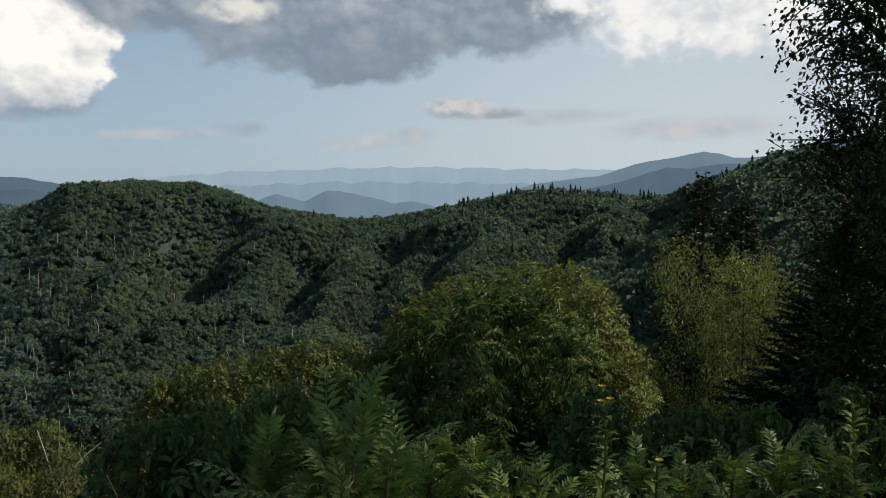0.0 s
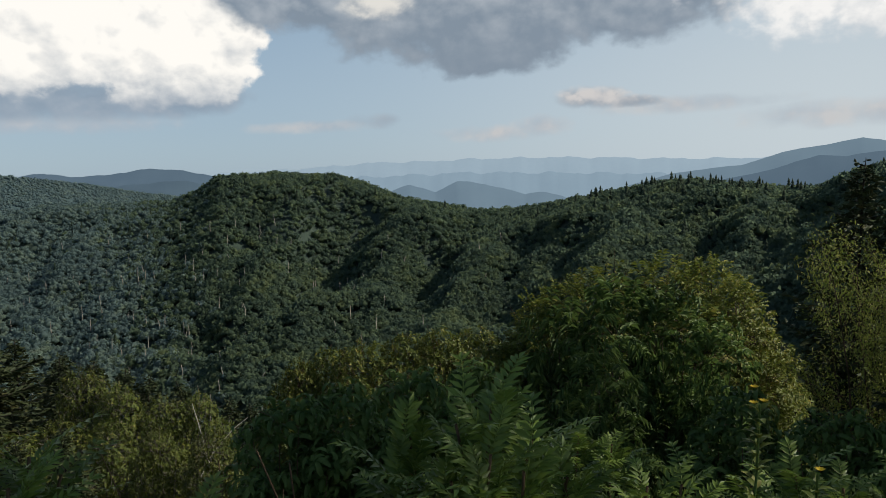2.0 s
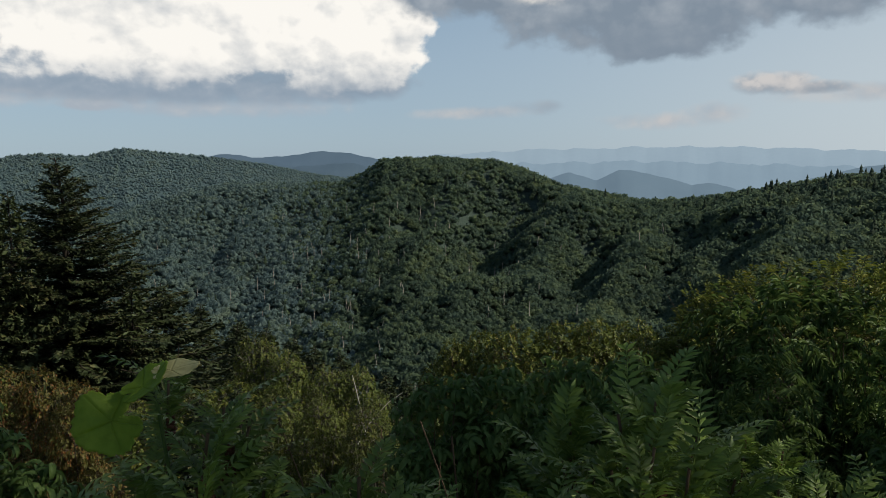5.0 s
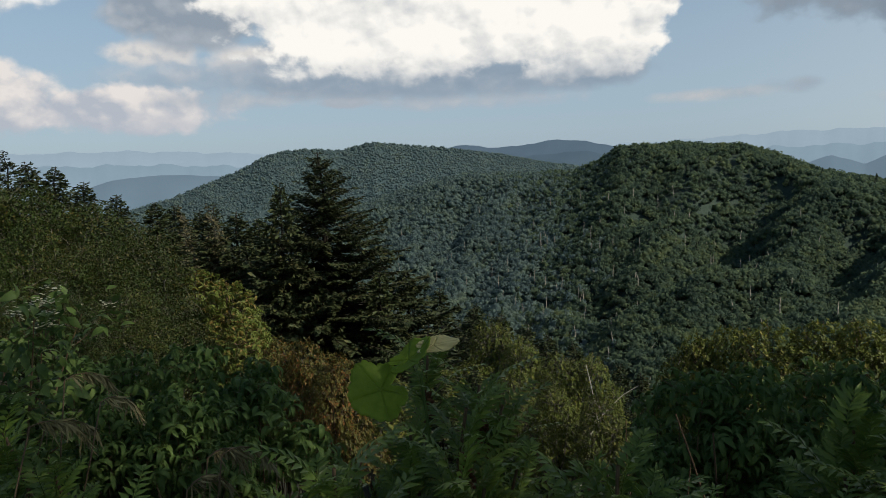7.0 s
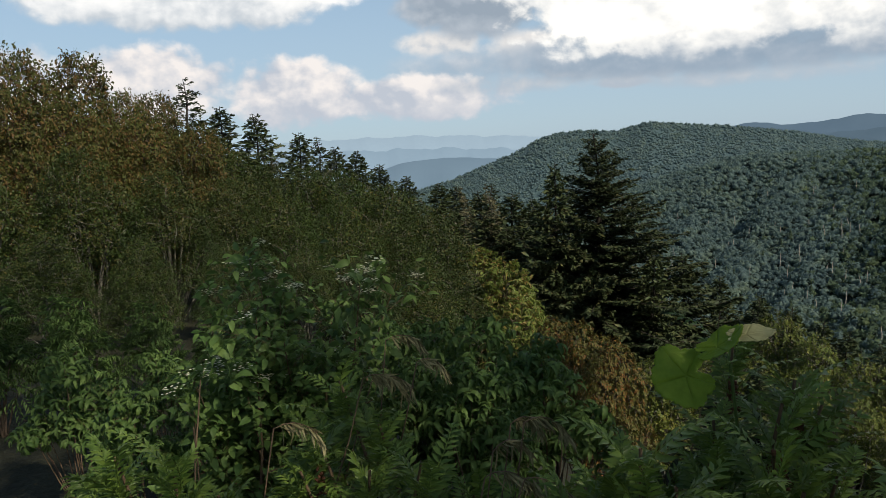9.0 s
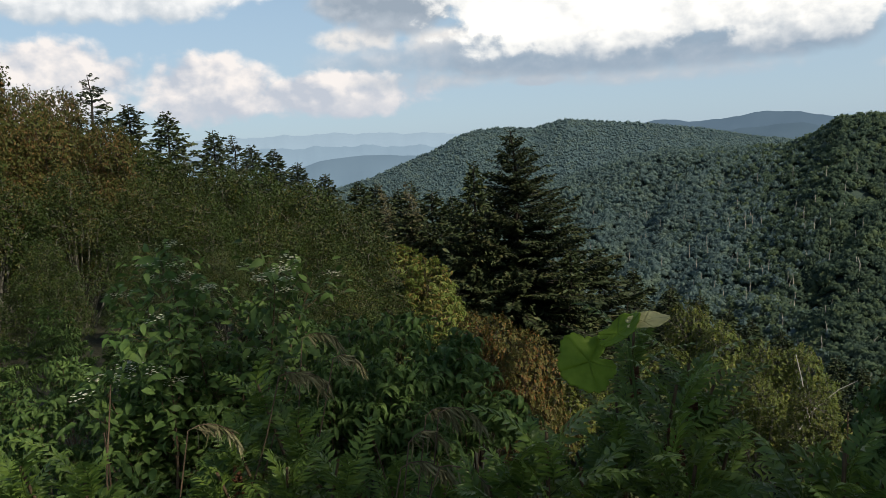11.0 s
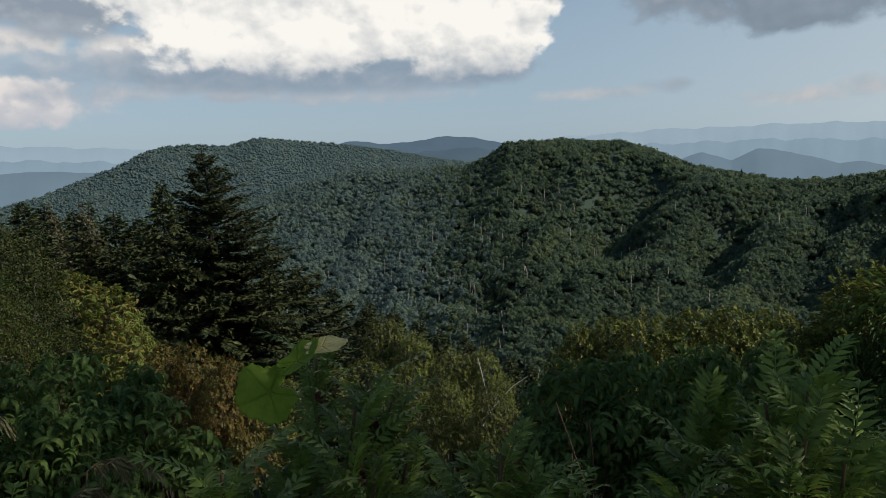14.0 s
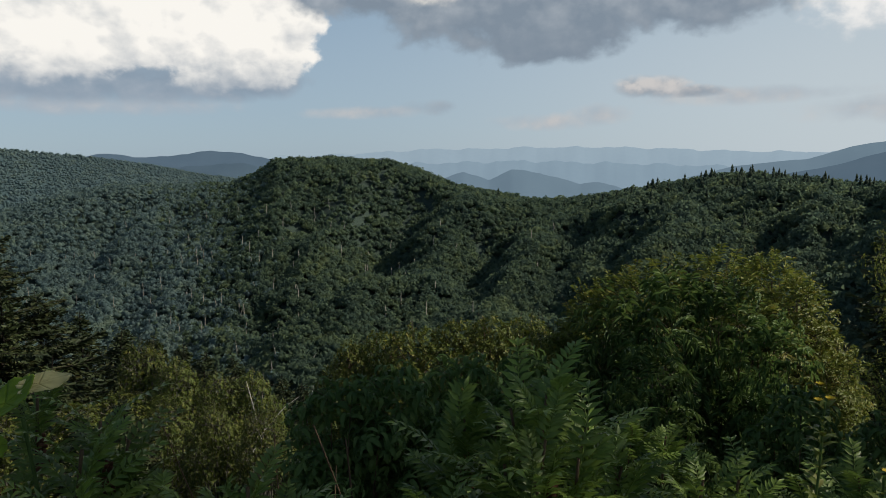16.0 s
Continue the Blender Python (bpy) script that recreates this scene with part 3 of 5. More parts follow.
def far_conifers():
    """Pointed firs along the right-hand crest and here and there on the slopes."""
    g = Geo()
    spots = []
    for mid, wide, count in ((-8, 3.0, 55), (-14, 3.0, 25), (1.0, 2.0, 14), (-24, 3.0, 12)):
        for _ in range(count):
            a = rng.normal(mid, wide)
            spots.append((a, crest_1_far(a) * rng.uniform(0.93, 1.01), rng.uniform(9, 16)))
    for _ in range(260):
        a = rng.uniform(-30, 50)
        spots.append((a, crest_1_far(a) * rng.uniform(0.42, 0.98), rng.uniform(10, 16)))
    for a, d, h in spots:
        z = float(ground(a, d))
        x, y = -math.sin(radians(a)) * d, math.cos(radians(a)) * d
        for i in range(5):
            lo, hi = h * (0.12 + 0.165 * i), h * (0.40 + 0.15 * i)
            r = h * 0.27 * (1 - i / 5.6)
            ang = np.arange(7) / 7 * 6.283 + rng.uniform(0, 1)
            rr = r * rng.uniform(0.6, 1.2, 7)
            v = np.concatenate([np.stack([x + np.cos(ang) * rr, y + np.sin(ang) * rr, z + lo + rng.uniform(-0.5, 0.3, 7)], -1), [[x, y, z + hi]]])
            g.add(v, [[k, (k + 1) % 7, 7] for k in range(7)])
    tagged(new("conifer_stand", g.mesh("conifer_stand", M_CONIFER_FAR)), "dark pointed firs standing along the ridge", "conifers", kind="stuff")


far_conifers()


def snags():
    """Bare grey trunks of dead trees on the slope across the valley."""
    g = Geo()
    for _ in range(170):
        a = rng.normal(30, 11)
        d = crest_1_far(a) * rng.uniform(0.46, 0.85)
        z = float(ground(a, d))
        b = np.array([-math.sin(radians(a)) * d, math.cos(radians(a)) * d, z + 3])
        h = rng.uniform(8, 15)
        tube(g, [b, b + [rng.normal(0, .4), 0, h * 0.6], b + [rng.normal(0, .8), 0, h]], [0.46, 0.34, 0.14], 4)
    tagged(new("dead_trunks", g.mesh("dead_trunks", M_SNAG)), "bare grey dead trunks standing in the forest", "dead trees", kind="stuff")


snags()


def ridge(name, rows, d, foot, mat, label, seed, rough=0.05):
    """A far ridge: a long body of land with a worn crest, falling away on both sides."""
    r = np.random.default_rng(seed)
    a = np.arange(rows[0][0], rows[-1][0], 0.2)
    e = table(rows)(a)
    wave = sum(np.sin(a * k + r.uniform(0, 6)) / k for k in (1.7, 3.1, 5.3, 9.0, 14.0)) * rough
    top = EYE + d * np.tan(np.radians(e + wave))
    prof = [(-0.16, 0.0), (-0.10, 0.45), (-0.045, 0.80), (0.0, 1.0), (0.05, 0.7), (0.12, 0.0)]
    cols = []
    for off, k in prof:
        dd = d * (1 + off) + (1 - k) * k * 160 * np.sin(a * 1.3 + 3 * k + seed)
        z = foot + (top - foot) * k
        cols.append(np.stack([-np.sin(np.radians(a)) * dd, np.cos(np.radians(a)) * dd, z], -1))
    v = np.stack(cols, 1)
    na, nd = len(a), len(prof)
    i, j = np.meshgrid(np.arange(na - 1), np.arange(nd - 1), indexing="ij")
    f = np.stack([i * nd + j, i * nd + j + 1, (i + 1) * nd + j + 1, (i + 1) * nd + j], -1).reshape(-1, 4)
    g = Geo()
    g.add(v.reshape(-1, 3), f)
    return tagged(new(name, g.mesh(name, mat, True)), label, "mountains", kind="structure")


# Ridge blues and their emission imitate the air in front, paler with distance.
D_PALE = distance_haze_material("distance_haze_pale", (0.315, 0.415, 0.500), (0.345, 0.445, 0.525), 0.88, 0.035)
D_BLUE = distance_haze_material("distance_haze_blue", (0.150, 0.222, 0.285), (0.180, 0.252, 0.312), 0.85, 0.004)
D_SLATE = distance_haze_material("distance_haze_slate", (0.092, 0.142, 0.196), (0.118, 0.172, 0.222), 0.88, 0.006)
D_GREEN = distance_haze_material("distance_haze_green", (0.080, 0.124, 0.168), (0.104, 0.152, 0.190), 0.85, 0.01)

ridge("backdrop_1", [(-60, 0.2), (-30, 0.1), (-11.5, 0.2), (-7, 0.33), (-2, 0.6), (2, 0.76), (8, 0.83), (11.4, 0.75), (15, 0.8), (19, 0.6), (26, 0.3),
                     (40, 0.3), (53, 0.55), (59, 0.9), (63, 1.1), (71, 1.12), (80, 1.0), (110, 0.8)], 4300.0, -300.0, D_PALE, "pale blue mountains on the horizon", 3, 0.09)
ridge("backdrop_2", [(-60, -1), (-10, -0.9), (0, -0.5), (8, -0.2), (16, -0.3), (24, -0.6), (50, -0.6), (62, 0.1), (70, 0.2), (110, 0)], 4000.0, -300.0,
      distance_haze_material("distance_haze_mid", (0.250, 0.345, 0.430), (0.275, 0.370, 0.450), 0.88, 0.035), "hazy blue ridges below the horizon", 9, 0.13)
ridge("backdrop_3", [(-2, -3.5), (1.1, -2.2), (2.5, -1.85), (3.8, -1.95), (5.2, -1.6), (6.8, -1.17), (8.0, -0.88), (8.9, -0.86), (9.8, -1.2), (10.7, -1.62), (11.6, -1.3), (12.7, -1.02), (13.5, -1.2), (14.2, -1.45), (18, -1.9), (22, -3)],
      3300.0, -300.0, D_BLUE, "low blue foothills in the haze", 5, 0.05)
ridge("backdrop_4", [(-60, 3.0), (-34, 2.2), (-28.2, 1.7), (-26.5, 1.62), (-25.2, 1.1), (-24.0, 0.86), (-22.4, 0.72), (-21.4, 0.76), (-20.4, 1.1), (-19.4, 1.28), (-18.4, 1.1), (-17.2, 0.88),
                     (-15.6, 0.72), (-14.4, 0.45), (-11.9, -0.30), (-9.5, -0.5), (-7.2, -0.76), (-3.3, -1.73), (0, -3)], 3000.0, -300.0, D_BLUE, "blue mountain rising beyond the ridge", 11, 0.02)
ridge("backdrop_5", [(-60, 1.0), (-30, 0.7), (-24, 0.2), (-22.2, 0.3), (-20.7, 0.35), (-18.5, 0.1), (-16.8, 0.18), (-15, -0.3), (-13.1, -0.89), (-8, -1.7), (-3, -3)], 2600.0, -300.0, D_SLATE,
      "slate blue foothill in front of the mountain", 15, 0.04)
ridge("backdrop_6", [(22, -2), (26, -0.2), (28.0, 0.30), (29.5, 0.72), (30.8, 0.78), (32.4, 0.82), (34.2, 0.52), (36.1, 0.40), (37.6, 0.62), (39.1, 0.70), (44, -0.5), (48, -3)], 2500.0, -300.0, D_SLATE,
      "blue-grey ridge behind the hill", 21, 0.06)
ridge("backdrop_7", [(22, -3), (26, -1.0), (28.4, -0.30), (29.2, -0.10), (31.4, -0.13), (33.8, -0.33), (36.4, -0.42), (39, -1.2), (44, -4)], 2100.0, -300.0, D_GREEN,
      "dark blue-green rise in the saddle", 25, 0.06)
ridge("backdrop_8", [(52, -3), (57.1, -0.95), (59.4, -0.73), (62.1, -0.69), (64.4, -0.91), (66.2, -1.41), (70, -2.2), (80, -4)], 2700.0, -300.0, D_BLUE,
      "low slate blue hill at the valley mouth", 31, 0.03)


# ---------------------------------------------------------------- plants
def woody(rng, h, stems, lean, branches, twigs, r0, low=0.25, reach=0.40, lift=0.05, per=9, twig=0.15, base=0.12, crook=0.13, twig_wood=True):
    """Stems, branches and twigs. Returns the wood and the places and ways of the leaves."""
    wood, P, D = Geo(), [], []
    for s in range(stems):
        a = s / stems * 6.283 + rng.uniform(-0.5, 0.5)
        out = np.array([math.cos(a), math.sin(a), 0.0])
        tall = h * rng.uniform(0.78, 1.0) if s else h
        k = lean * rng.uniform(0.4, 1.2) if stems > 1 else lean * 0.2
        pts = limb(rng, out * base * rng.uniform(0.2, 1.0) * (stems > 1), out * k + np.array([0, 0, 1.0]), tall, crook * 0.6, lift * 0.5, 9)
        pts[0, 2] -= 0.25
        tube(wood, pts, np.linspace(r0, r0 * 0.15, len(pts)), 6)
        for b in range(branches):
            f = low + (1 - low) * (b + rng.uniform(0, 1)) / branches
            p, t = along(pts, min(f, 0.99))
            a = b * 2.4 + rng.uniform(-0.6, 0.6)
            side = np.array([math.cos(a), math.sin(a), rng.uniform(-0.1, 0.5)])
            length = h * reach * (1.08 - 0.75 * (f - low) / (1 - low)) * rng.uniform(0.65, 1.15)
            q = limb(rng, p, side + t * 0.35, length, crook, lift, 5)
            tube(wood, q, np.linspace(r0 * 0.38 * (1.2 - f), r0 * 0.06, len(q)), 4)
            for _ in range(twigs):
                g = rng.uniform(0.2, 1.0)
                p2, t2 = along(q, min(g, 0.99))
                w = limb(rng, p2, t2 * 0.8 + rng.normal(0, 0.6, 3), h * twig * rng.uniform(0.5, 1.2), crook, lift * 0.5, 3)
                if twig_wood:
                    tube(wood, w[::3], np.linspace(r0 * 0.09, r0 * 0.03, 2), 3)
                for _ in range(per):
                    p3, t3 = along(w, rng.uniform(0.1, 0.99))
                    P.append(p3)
                    D.append(t3)
    return wood, np.array(P), np.array(D)


def crown_of(rng, P, D, length, width, droop=0.3, arch=0.2, scatter_by=0.8, stations=((0.0, 0.0), (0.45, 0.5), (1.0, 0.0)), spread=0.03):
    g = Geo()
    k = len(P)
    way = D * 0.6 + rng.normal(0, scatter_by, (k, 3)) * [1, 1, 0.6] - np.array([0, 0, droop])
    up = rng.normal(0, 0.45, (k, 3)) + [0, 0, 1.0]
    size = rng.uniform(0.65, 1.2, k)
    leaves(g, P + rng.normal(0, spread, (k, 3)), way, up, length * size, width * size, arch * rng.uniform(0.3, 1.4, k), 0.3, stations)
    return g


def mound(seed, h, radius, lobes, gap, per, length, width, style="tuft", low=0.22, lobe=0.42, twig=0.2, r0=0.03, curl=0.3, twigs=0.3, stems=5, ragged=0.12, flat=0.9, strands=0):
    """A leafy mass of rounded lobes: limbs from the root into each lobe, and tufts of leaves over the outside of the lobes."""
    r = np.random.default_rng(seed)
    wood, g = Geo(), Geo()
    C, R = [], []
    for i in range(lobes):
        f = math.sqrt((i + 0.3) / lobes)
        a = i * 2.4 + r.uniform(-0.4, 0.4)
        R.append(radius * lobe * r.uniform(0.75, 1.2) * (1.1 - 0.35 * f))
        top = h * (1.0 - (1.0 - low) * 0.72 * f ** 2.2) * (1.0 - ragged * r.uniform(0, 1) * (i > 0))
        C.append([math.cos(a) * radius * 0.72 * f, math.sin(a) * radius * 0.72 * f, max(top - R[-1] * flat, h * low)])
    C, R = np.array(C), np.array(R)
    C[:, 2] += h - (C[:, 2] + R * flat).max()
    B, W, U, S = [], [], [], []
    roots = [np.array([math.cos(k * 2.4) * 0.05 * radius, math.sin(k * 2.4) * 0.05 * radius, -0.25]) for k in range(stems)]
    for i in range(lobes):
        mid = (roots[i % stems] + C[i]) * 0.5 + np.array([*r.normal(0, 0.06 * radius, 2), 0.08 * h])
        s = np.linspace(0, 1, 7)[:, None]
        line = roots[i % stems] * (1 - s) ** 2 + 2 * mid * s * (1 - s) + C[i] * s ** 2
        tube(wood, line, np.linspace(r0, r0 * 0.3, 7), 5)
        k = int(12.57 * R[i] ** 2 / gap ** 2)
        j = np.arange(k) + 0.5
        ph, th = np.arccos(1 - 2 * j / k), j * 2.39996 + r.uniform(0, 6)
        n = np.stack([np.cos(th) * np.sin(ph), np.sin(th) * np.sin(ph), np.cos(ph)], -1) + r.normal(0, 0.10, (k, 3))
        n = unit(n)
        depth = 1 - 0.30 * r.uniform(0, 1, k) ** 2 + 0.10 * np.sin(n[:, 0] * 5 + i) * np.cos(n[:, 1] * 4 + n[:, 2] * 3)
        P = C[i] + n * (R[i] * depth)[:, None] * [1, 1, flat]
        keep = n[:, 2] > -0.55
        for q in range(lobes):
            if q != i:
                keep &= np.linalg.norm((P - C[q]) / [1, 1, flat], axis=1) > R[q] * 0.80
        outer = np.flatnonzero(keep & (n[:, 2] > -0.2))
        for x in r.choice(outer, min(strands, len(outer)), replace=False):
            grow = unit(np.array([0, 0, 0.35]) + r.normal(0, 0.8, 3) + n[x] * 0.3)
            tube(wood, limb(r, P[x] - grow * R[i] * 0.7 + n[x] * 0.06, grow, R[i] * r.uniform(0.9, 1.6), 0.22, 0.0, 6), np.linspace(r0 * 0.22, r0 * 0.09, 7), 3)
        for p, w in zip(P[keep], n[keep]):
            if r.uniform() < twigs:
                tube(wood, [p - w * R[i] * r.uniform(0.35, 0.7) + r.normal(0, 0.05, 3), p - w * twig * 0.3 + r.normal(0, 0.02, 3), p + (w + r.normal(0, 0.5, 3)) * twig * 0.8], [r0 * 0.22, r0 * 0.13, r0 * 0.05], 3)
            m = max(2, int(per * r.uniform(0.7, 1.3)))
            if style == "spray":
                d = unit(w * 0.8 + r.normal(0, 0.55, 3) + [0, 0, 0.25])
                side = unit(np.cross(d, [0, 0, 1.0]))
                for x in range(m):
                    f = (x + 0.5) / m
                    B.append(p + d * twig * f - np.array([0, 0, 0.35 * twig * f * f]))
                    W.append(d * r.uniform(0.4, 0.8) + side * (1 if x % 2 else -1) * r.uniform(0.7, 1.1) + [0, 0, r.uniform(-0.25, 0.2)])
                    U.append(np.array([0, 0, 1.0]) + w * 0.4 + r.normal(0, 0.15, 3))
                    S.append(0.75 + 0.5 * math.sin(3.0 * f))
            elif style == "loose":
                d = unit(w + r.normal(0, 0.7, 3) + [0, 0, 0.2])
                for x in range(m):
                    B.append(p + d * twig * r.uniform(-0.6, 1.0) + r.normal(0, 0.25 * twig, 3))
                    W.append(d * 0.5 + r.normal(0, 0.7, 3) - [0, 0, 0.25])
                    U.append(w * 0.5 + r.normal(0, 0.5, 3) + [0, 0, 0.7])
                    S.append(r.uniform(0.7, 1.2))
            else:
                axis = unit(w * (0.7 if style == "tuft" else 0.45) + np.array([0, 0, 0.55 if style == "tuft" else 0.85]) + r.normal(0, 0.15, 3))
                e1 = unit(np.cross(axis, [0.31, 0.95, 0.05]))
                e2 = np.cross(axis, e1)
                a0 = r.uniform(0, 6)
                for x in range(m):
                    a = a0 + x * 2.4
                    lift = r.uniform(0.1, 0.9) if style == "tuft" else r.uniform(0.45, 1.1)
                    B.append(p - axis * twig * r.uniform(0, 0.5) + r.normal(0, 0.1 * twig, 3))
                    W.append((e1 * math.cos(a) + e2 * math.sin(a)) + axis * lift)
                    U.append(axis + r.normal(0, 0.15, 3))
                    S.append(r.uniform(0.7, 1.15))
    B, W, U, S = np.array(B), np.array(W), np.array(U), np.array(S)
    if style == "curled":
        curled(g, B, W, U, length * S, width * S, curl * r.uniform(0.6, 1.3, len(B)))
    else:
        leaves(g, B, W, U, length * S, width * S, curl * r.uniform(0.3, 1.4, len(B)), 0.3)
    return wood, g, h


def curled(geo, base, way, up, length, width, bend, fold=0.6):
    """Leaf blades rolled down in an arc along their length."""
    way = unit(way)
    side = unit(np.cross(way, up))
    up = np.cross(side, way)
    k = len(base)
    length, width, bend = length[:, None], width[:, None], np.maximum(bend, 0.05)[:, None]
    rows = []
    for s, w in ((0.0, 0.04), (0.2, 0.36), (0.42, 0.50), (0.64, 0.44), (0.84, 0.24), (1.0, 0.0)):
        c = base + way * length * np.sin(bend * s) / bend - up * length * (1 - np.cos(bend * s)) / bend
        nrm = up * np.cos(bend * s) + way * np.sin(bend * s)
        rows += [c + side * width * w + nrm * fold * width * w, c, c - side * width * w + nrm * fold * width * w]
    v = np.stack(rows, 1)
    one = [[3 * i + j, 3 * i + j + 1, 3 * i + j + 4, 3 * i + j + 3] for i in range(5) for j in range(2)]
    geo.add(v, (np.arange(k)[:, None, None] * 18 + np.array(one)).reshape(-1, 4))


def mound_kind(name, category, label, bark, leaf, seeds, **k):
    """Makers for a plant whose crown is a mass of lobes."""
    def maker(seed):
        def make():
            ob = thing(name, label, category)
            wood, g, tall = mound(seed, **k)
            part("trunk", wood.mesh("trunk", bark, True), ob)
            part("crown", g.mesh("crown", leaf, k.get("style") == "curled"), ob)
            return ob, tall
        return make
    return Kind(name, [maker(x) for x in seeds])


class Kind:
    """A kind of plant: a few built specimens, set out as copies."""

    def __init__(self, name, makers):
        self.name, self.makers, self.made = name, makers, {}
        self.turn = random.Random(name)

    def put(self, where, height=None, label="", turn=None, variant=None, wide=1.0, group=""):
        i = self.turn.randrange(len(self.makers)) if variant is None else variant
        a = self.turn.uniform(0, 6.283) if turn is None else turn
        if i not in self.made:
            ob, tall = self.makers[i]()
            self.made[i] = (ob, tall)
            fresh = True
        else:
            ob, tall = self.made[i]
            fresh = False
        s = (height / tall) if height else 1.0
        m = Matrix.LocRotScale(Vector(where), Euler((0, 0, a)), Vector((s * wide, s * wide, s)))
        if fresh:
            ob.matrix_basis = m
        else:
            scale = ob.scale.copy()
            ob.scale = (1, 1, 1)
            twin = copy_thing(ob, m)
            ob.scale = scale
            ob = twin
        return tagged(ob, label, group=group)


def tree_kind(name, category, label, bark, leaf, seeds, **k):
    """Makers for a woody plant with a trunk and a leafy crown."""
    size = {x: k.pop(x) for x in ("length", "width", "droop", "arch", "scatter_by", "stations", "spread") if x in k}

    def maker(seed):
        def make():
            r = np.random.default_rng(seed)
            ob = thing(name, label, category)
            wood, P, D = woody(r, **k)
            part("trunk", wood.mesh("trunk", bark, True), ob)
            part("crown", crown_of(r, P, D, **size).mesh("crown", leaf), ob)
            return ob, float(np.percentile(P[:, 2], 98))
        return make
    return Kind(name, [maker(s) for s in seeds])


BUSH = mound_kind("leafy_bush", "bush", "rounded green bush with sunlit yellow-green tips", M_BARK, L_BUSH, (1, 2, 3), h=3.0, radius=1.5, lobes=13, gap=0.125,
                  per=10, length=0.085, width=0.034, style="spray", twig=0.24, r0=0.03, curl=0.35, twigs=0.25, ragged=0.22)
OLIVE = mound_kind("olive_bush", "bush", "rounded bush with olive-green and golden leaves", M_BARK, L_OLIVE, (24, 25), h=3.0, radius=1.5, lobes=14, gap=0.105,
                   per=9, length=0.070, width=0.036, style="tuft", twig=0.10, r0=0.03, curl=0.1, twigs=0.15, ragged=0.16)
BIRCH = mound_kind("birch_tree", "tree", "small-leaved birch with pale bare twigs", M_BARK_PALE, L_BIRCH, (4, 5, 6), h=5.0, radius=2.2, lobes=22, gap=0.21,
                   per=16, length=0.080, width=0.054, style="loose", twig=0.24, r0=0.045, curl=0.15, twigs=0.12, ragged=0.22, low=0.10, lobe=0.33, stems=4, strands=4)
WILLOW = tree_kind("willow_tree", "tree", "slender willow with narrow yellowish leaves", M_BARK, L_WILLOW, (7, 8), h=4.0, stems=6, lean=0.42,
                   branches=14, twigs=8, r0=0.035, low=0.08, reach=0.28, lift=0.12, per=24, twig=0.13, length=0.070, width=0.023, droop=0.45, spread=0.07)
RUSSET = mound_kind("russet_bush", "bush", "bush with leaves turning orange-brown", M_BARK, L_RUSSET, (9, 10), h=3.2, radius=1.5, lobes=12, gap=0.14,
                    per=9, length=0.085, width=0.044, style="tuft", twig=0.12, curl=0.3, r0=0.03, ragged=0.25)
TURNING = mound_kind("turning_tree", "tree", "broadleaf tree with brownish turning leaves", M_BARK, L_BROWN, (11, 12), h=7.0, radius=2.6, lobes=18, gap=0.23,
                     per=14, length=0.14, width=0.075, style="loose", twig=0.30, curl=0.3, r0=0.07, ragged=0.25, low=0.12, lobe=0.36)
SOURWOOD = mound_kind("sourwood_tree", "tree", "small tree with hanging yellow-green leaves", M_BARK, L_SOUR, (13, 23), h=4.0, radius=1.5, lobes=12, gap=0.17,
                      per=10, length=0.13, width=0.05, style="spray", twig=0.28, curl=0.6, r0=0.035)
CANOPY = mound_kind("slope_tree", "tree", "olive-green broadleaf tree on the slope", M_BARK_PALE, L_OLIVE, (14, 15, 16), h=8.0, radius=3.0, lobes=16, gap=0.27,
                    per=10, length=0.16, width=0.09, style="tuft", twig=0.26, curl=0.2, r0=0.08, ragged=0.2)
GOLDEN = mound_kind("slope_bush", "bush", "round yellow-green bush on the lit slope", M_BARK_PALE, L_GOLD, (34, 35), h=6.0, radius=2.4, lobes=14, gap=0.22,
                    per=10, length=0.12, width=0.07, style="tuft", twig=0.2, curl=0.2, r0=0.06, ragged=0.2)
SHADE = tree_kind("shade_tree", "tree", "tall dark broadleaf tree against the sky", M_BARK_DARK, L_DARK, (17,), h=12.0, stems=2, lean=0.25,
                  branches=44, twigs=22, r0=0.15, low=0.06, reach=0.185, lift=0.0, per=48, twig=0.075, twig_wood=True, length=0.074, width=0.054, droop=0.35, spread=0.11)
# Stands outside the view; added only to throw dappled shade on the brush.
OFFVIEW_TREE = tree_kind("roadside_tree", "tree", "unseen tall thin-leaved tree added to dapple the brush with shade", M_BARK_DARK, L_DARK, (22,), h=12.0, stems=2, lean=0.25,
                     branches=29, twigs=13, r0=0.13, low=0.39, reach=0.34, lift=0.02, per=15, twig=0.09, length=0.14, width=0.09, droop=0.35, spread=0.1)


DROOP = mound_kind("drooping_shrub", "shrub", "shrub with arched glossy leaves curling down from brown canes", M_CANE, L_DROOP, (18, 19, 20), h=1.9, radius=0.85, lobes=16, gap=0.165,
                   per=8, length=0.150, width=0.042, style="curled", twig=0.14, curl=2.7, r0=0.011, twigs=0.5, ragged=0.34, low=0.40, lobe=0.25, stems=7)
ASH = mound_kind("ash_sapling", "tree", "small tree with layered sprays of long hanging leaves", M_BARK, L_DROOP, (28, 29), h=3.0, radius=1.4, lobes=16, gap=0.21,
                 per=11, length=0.15, width=0.045, style="spray", twig=0.42, curl=0.7, r0=0.025, twigs=0.3, ragged=0.32, low=0.3, lobe=0.28)


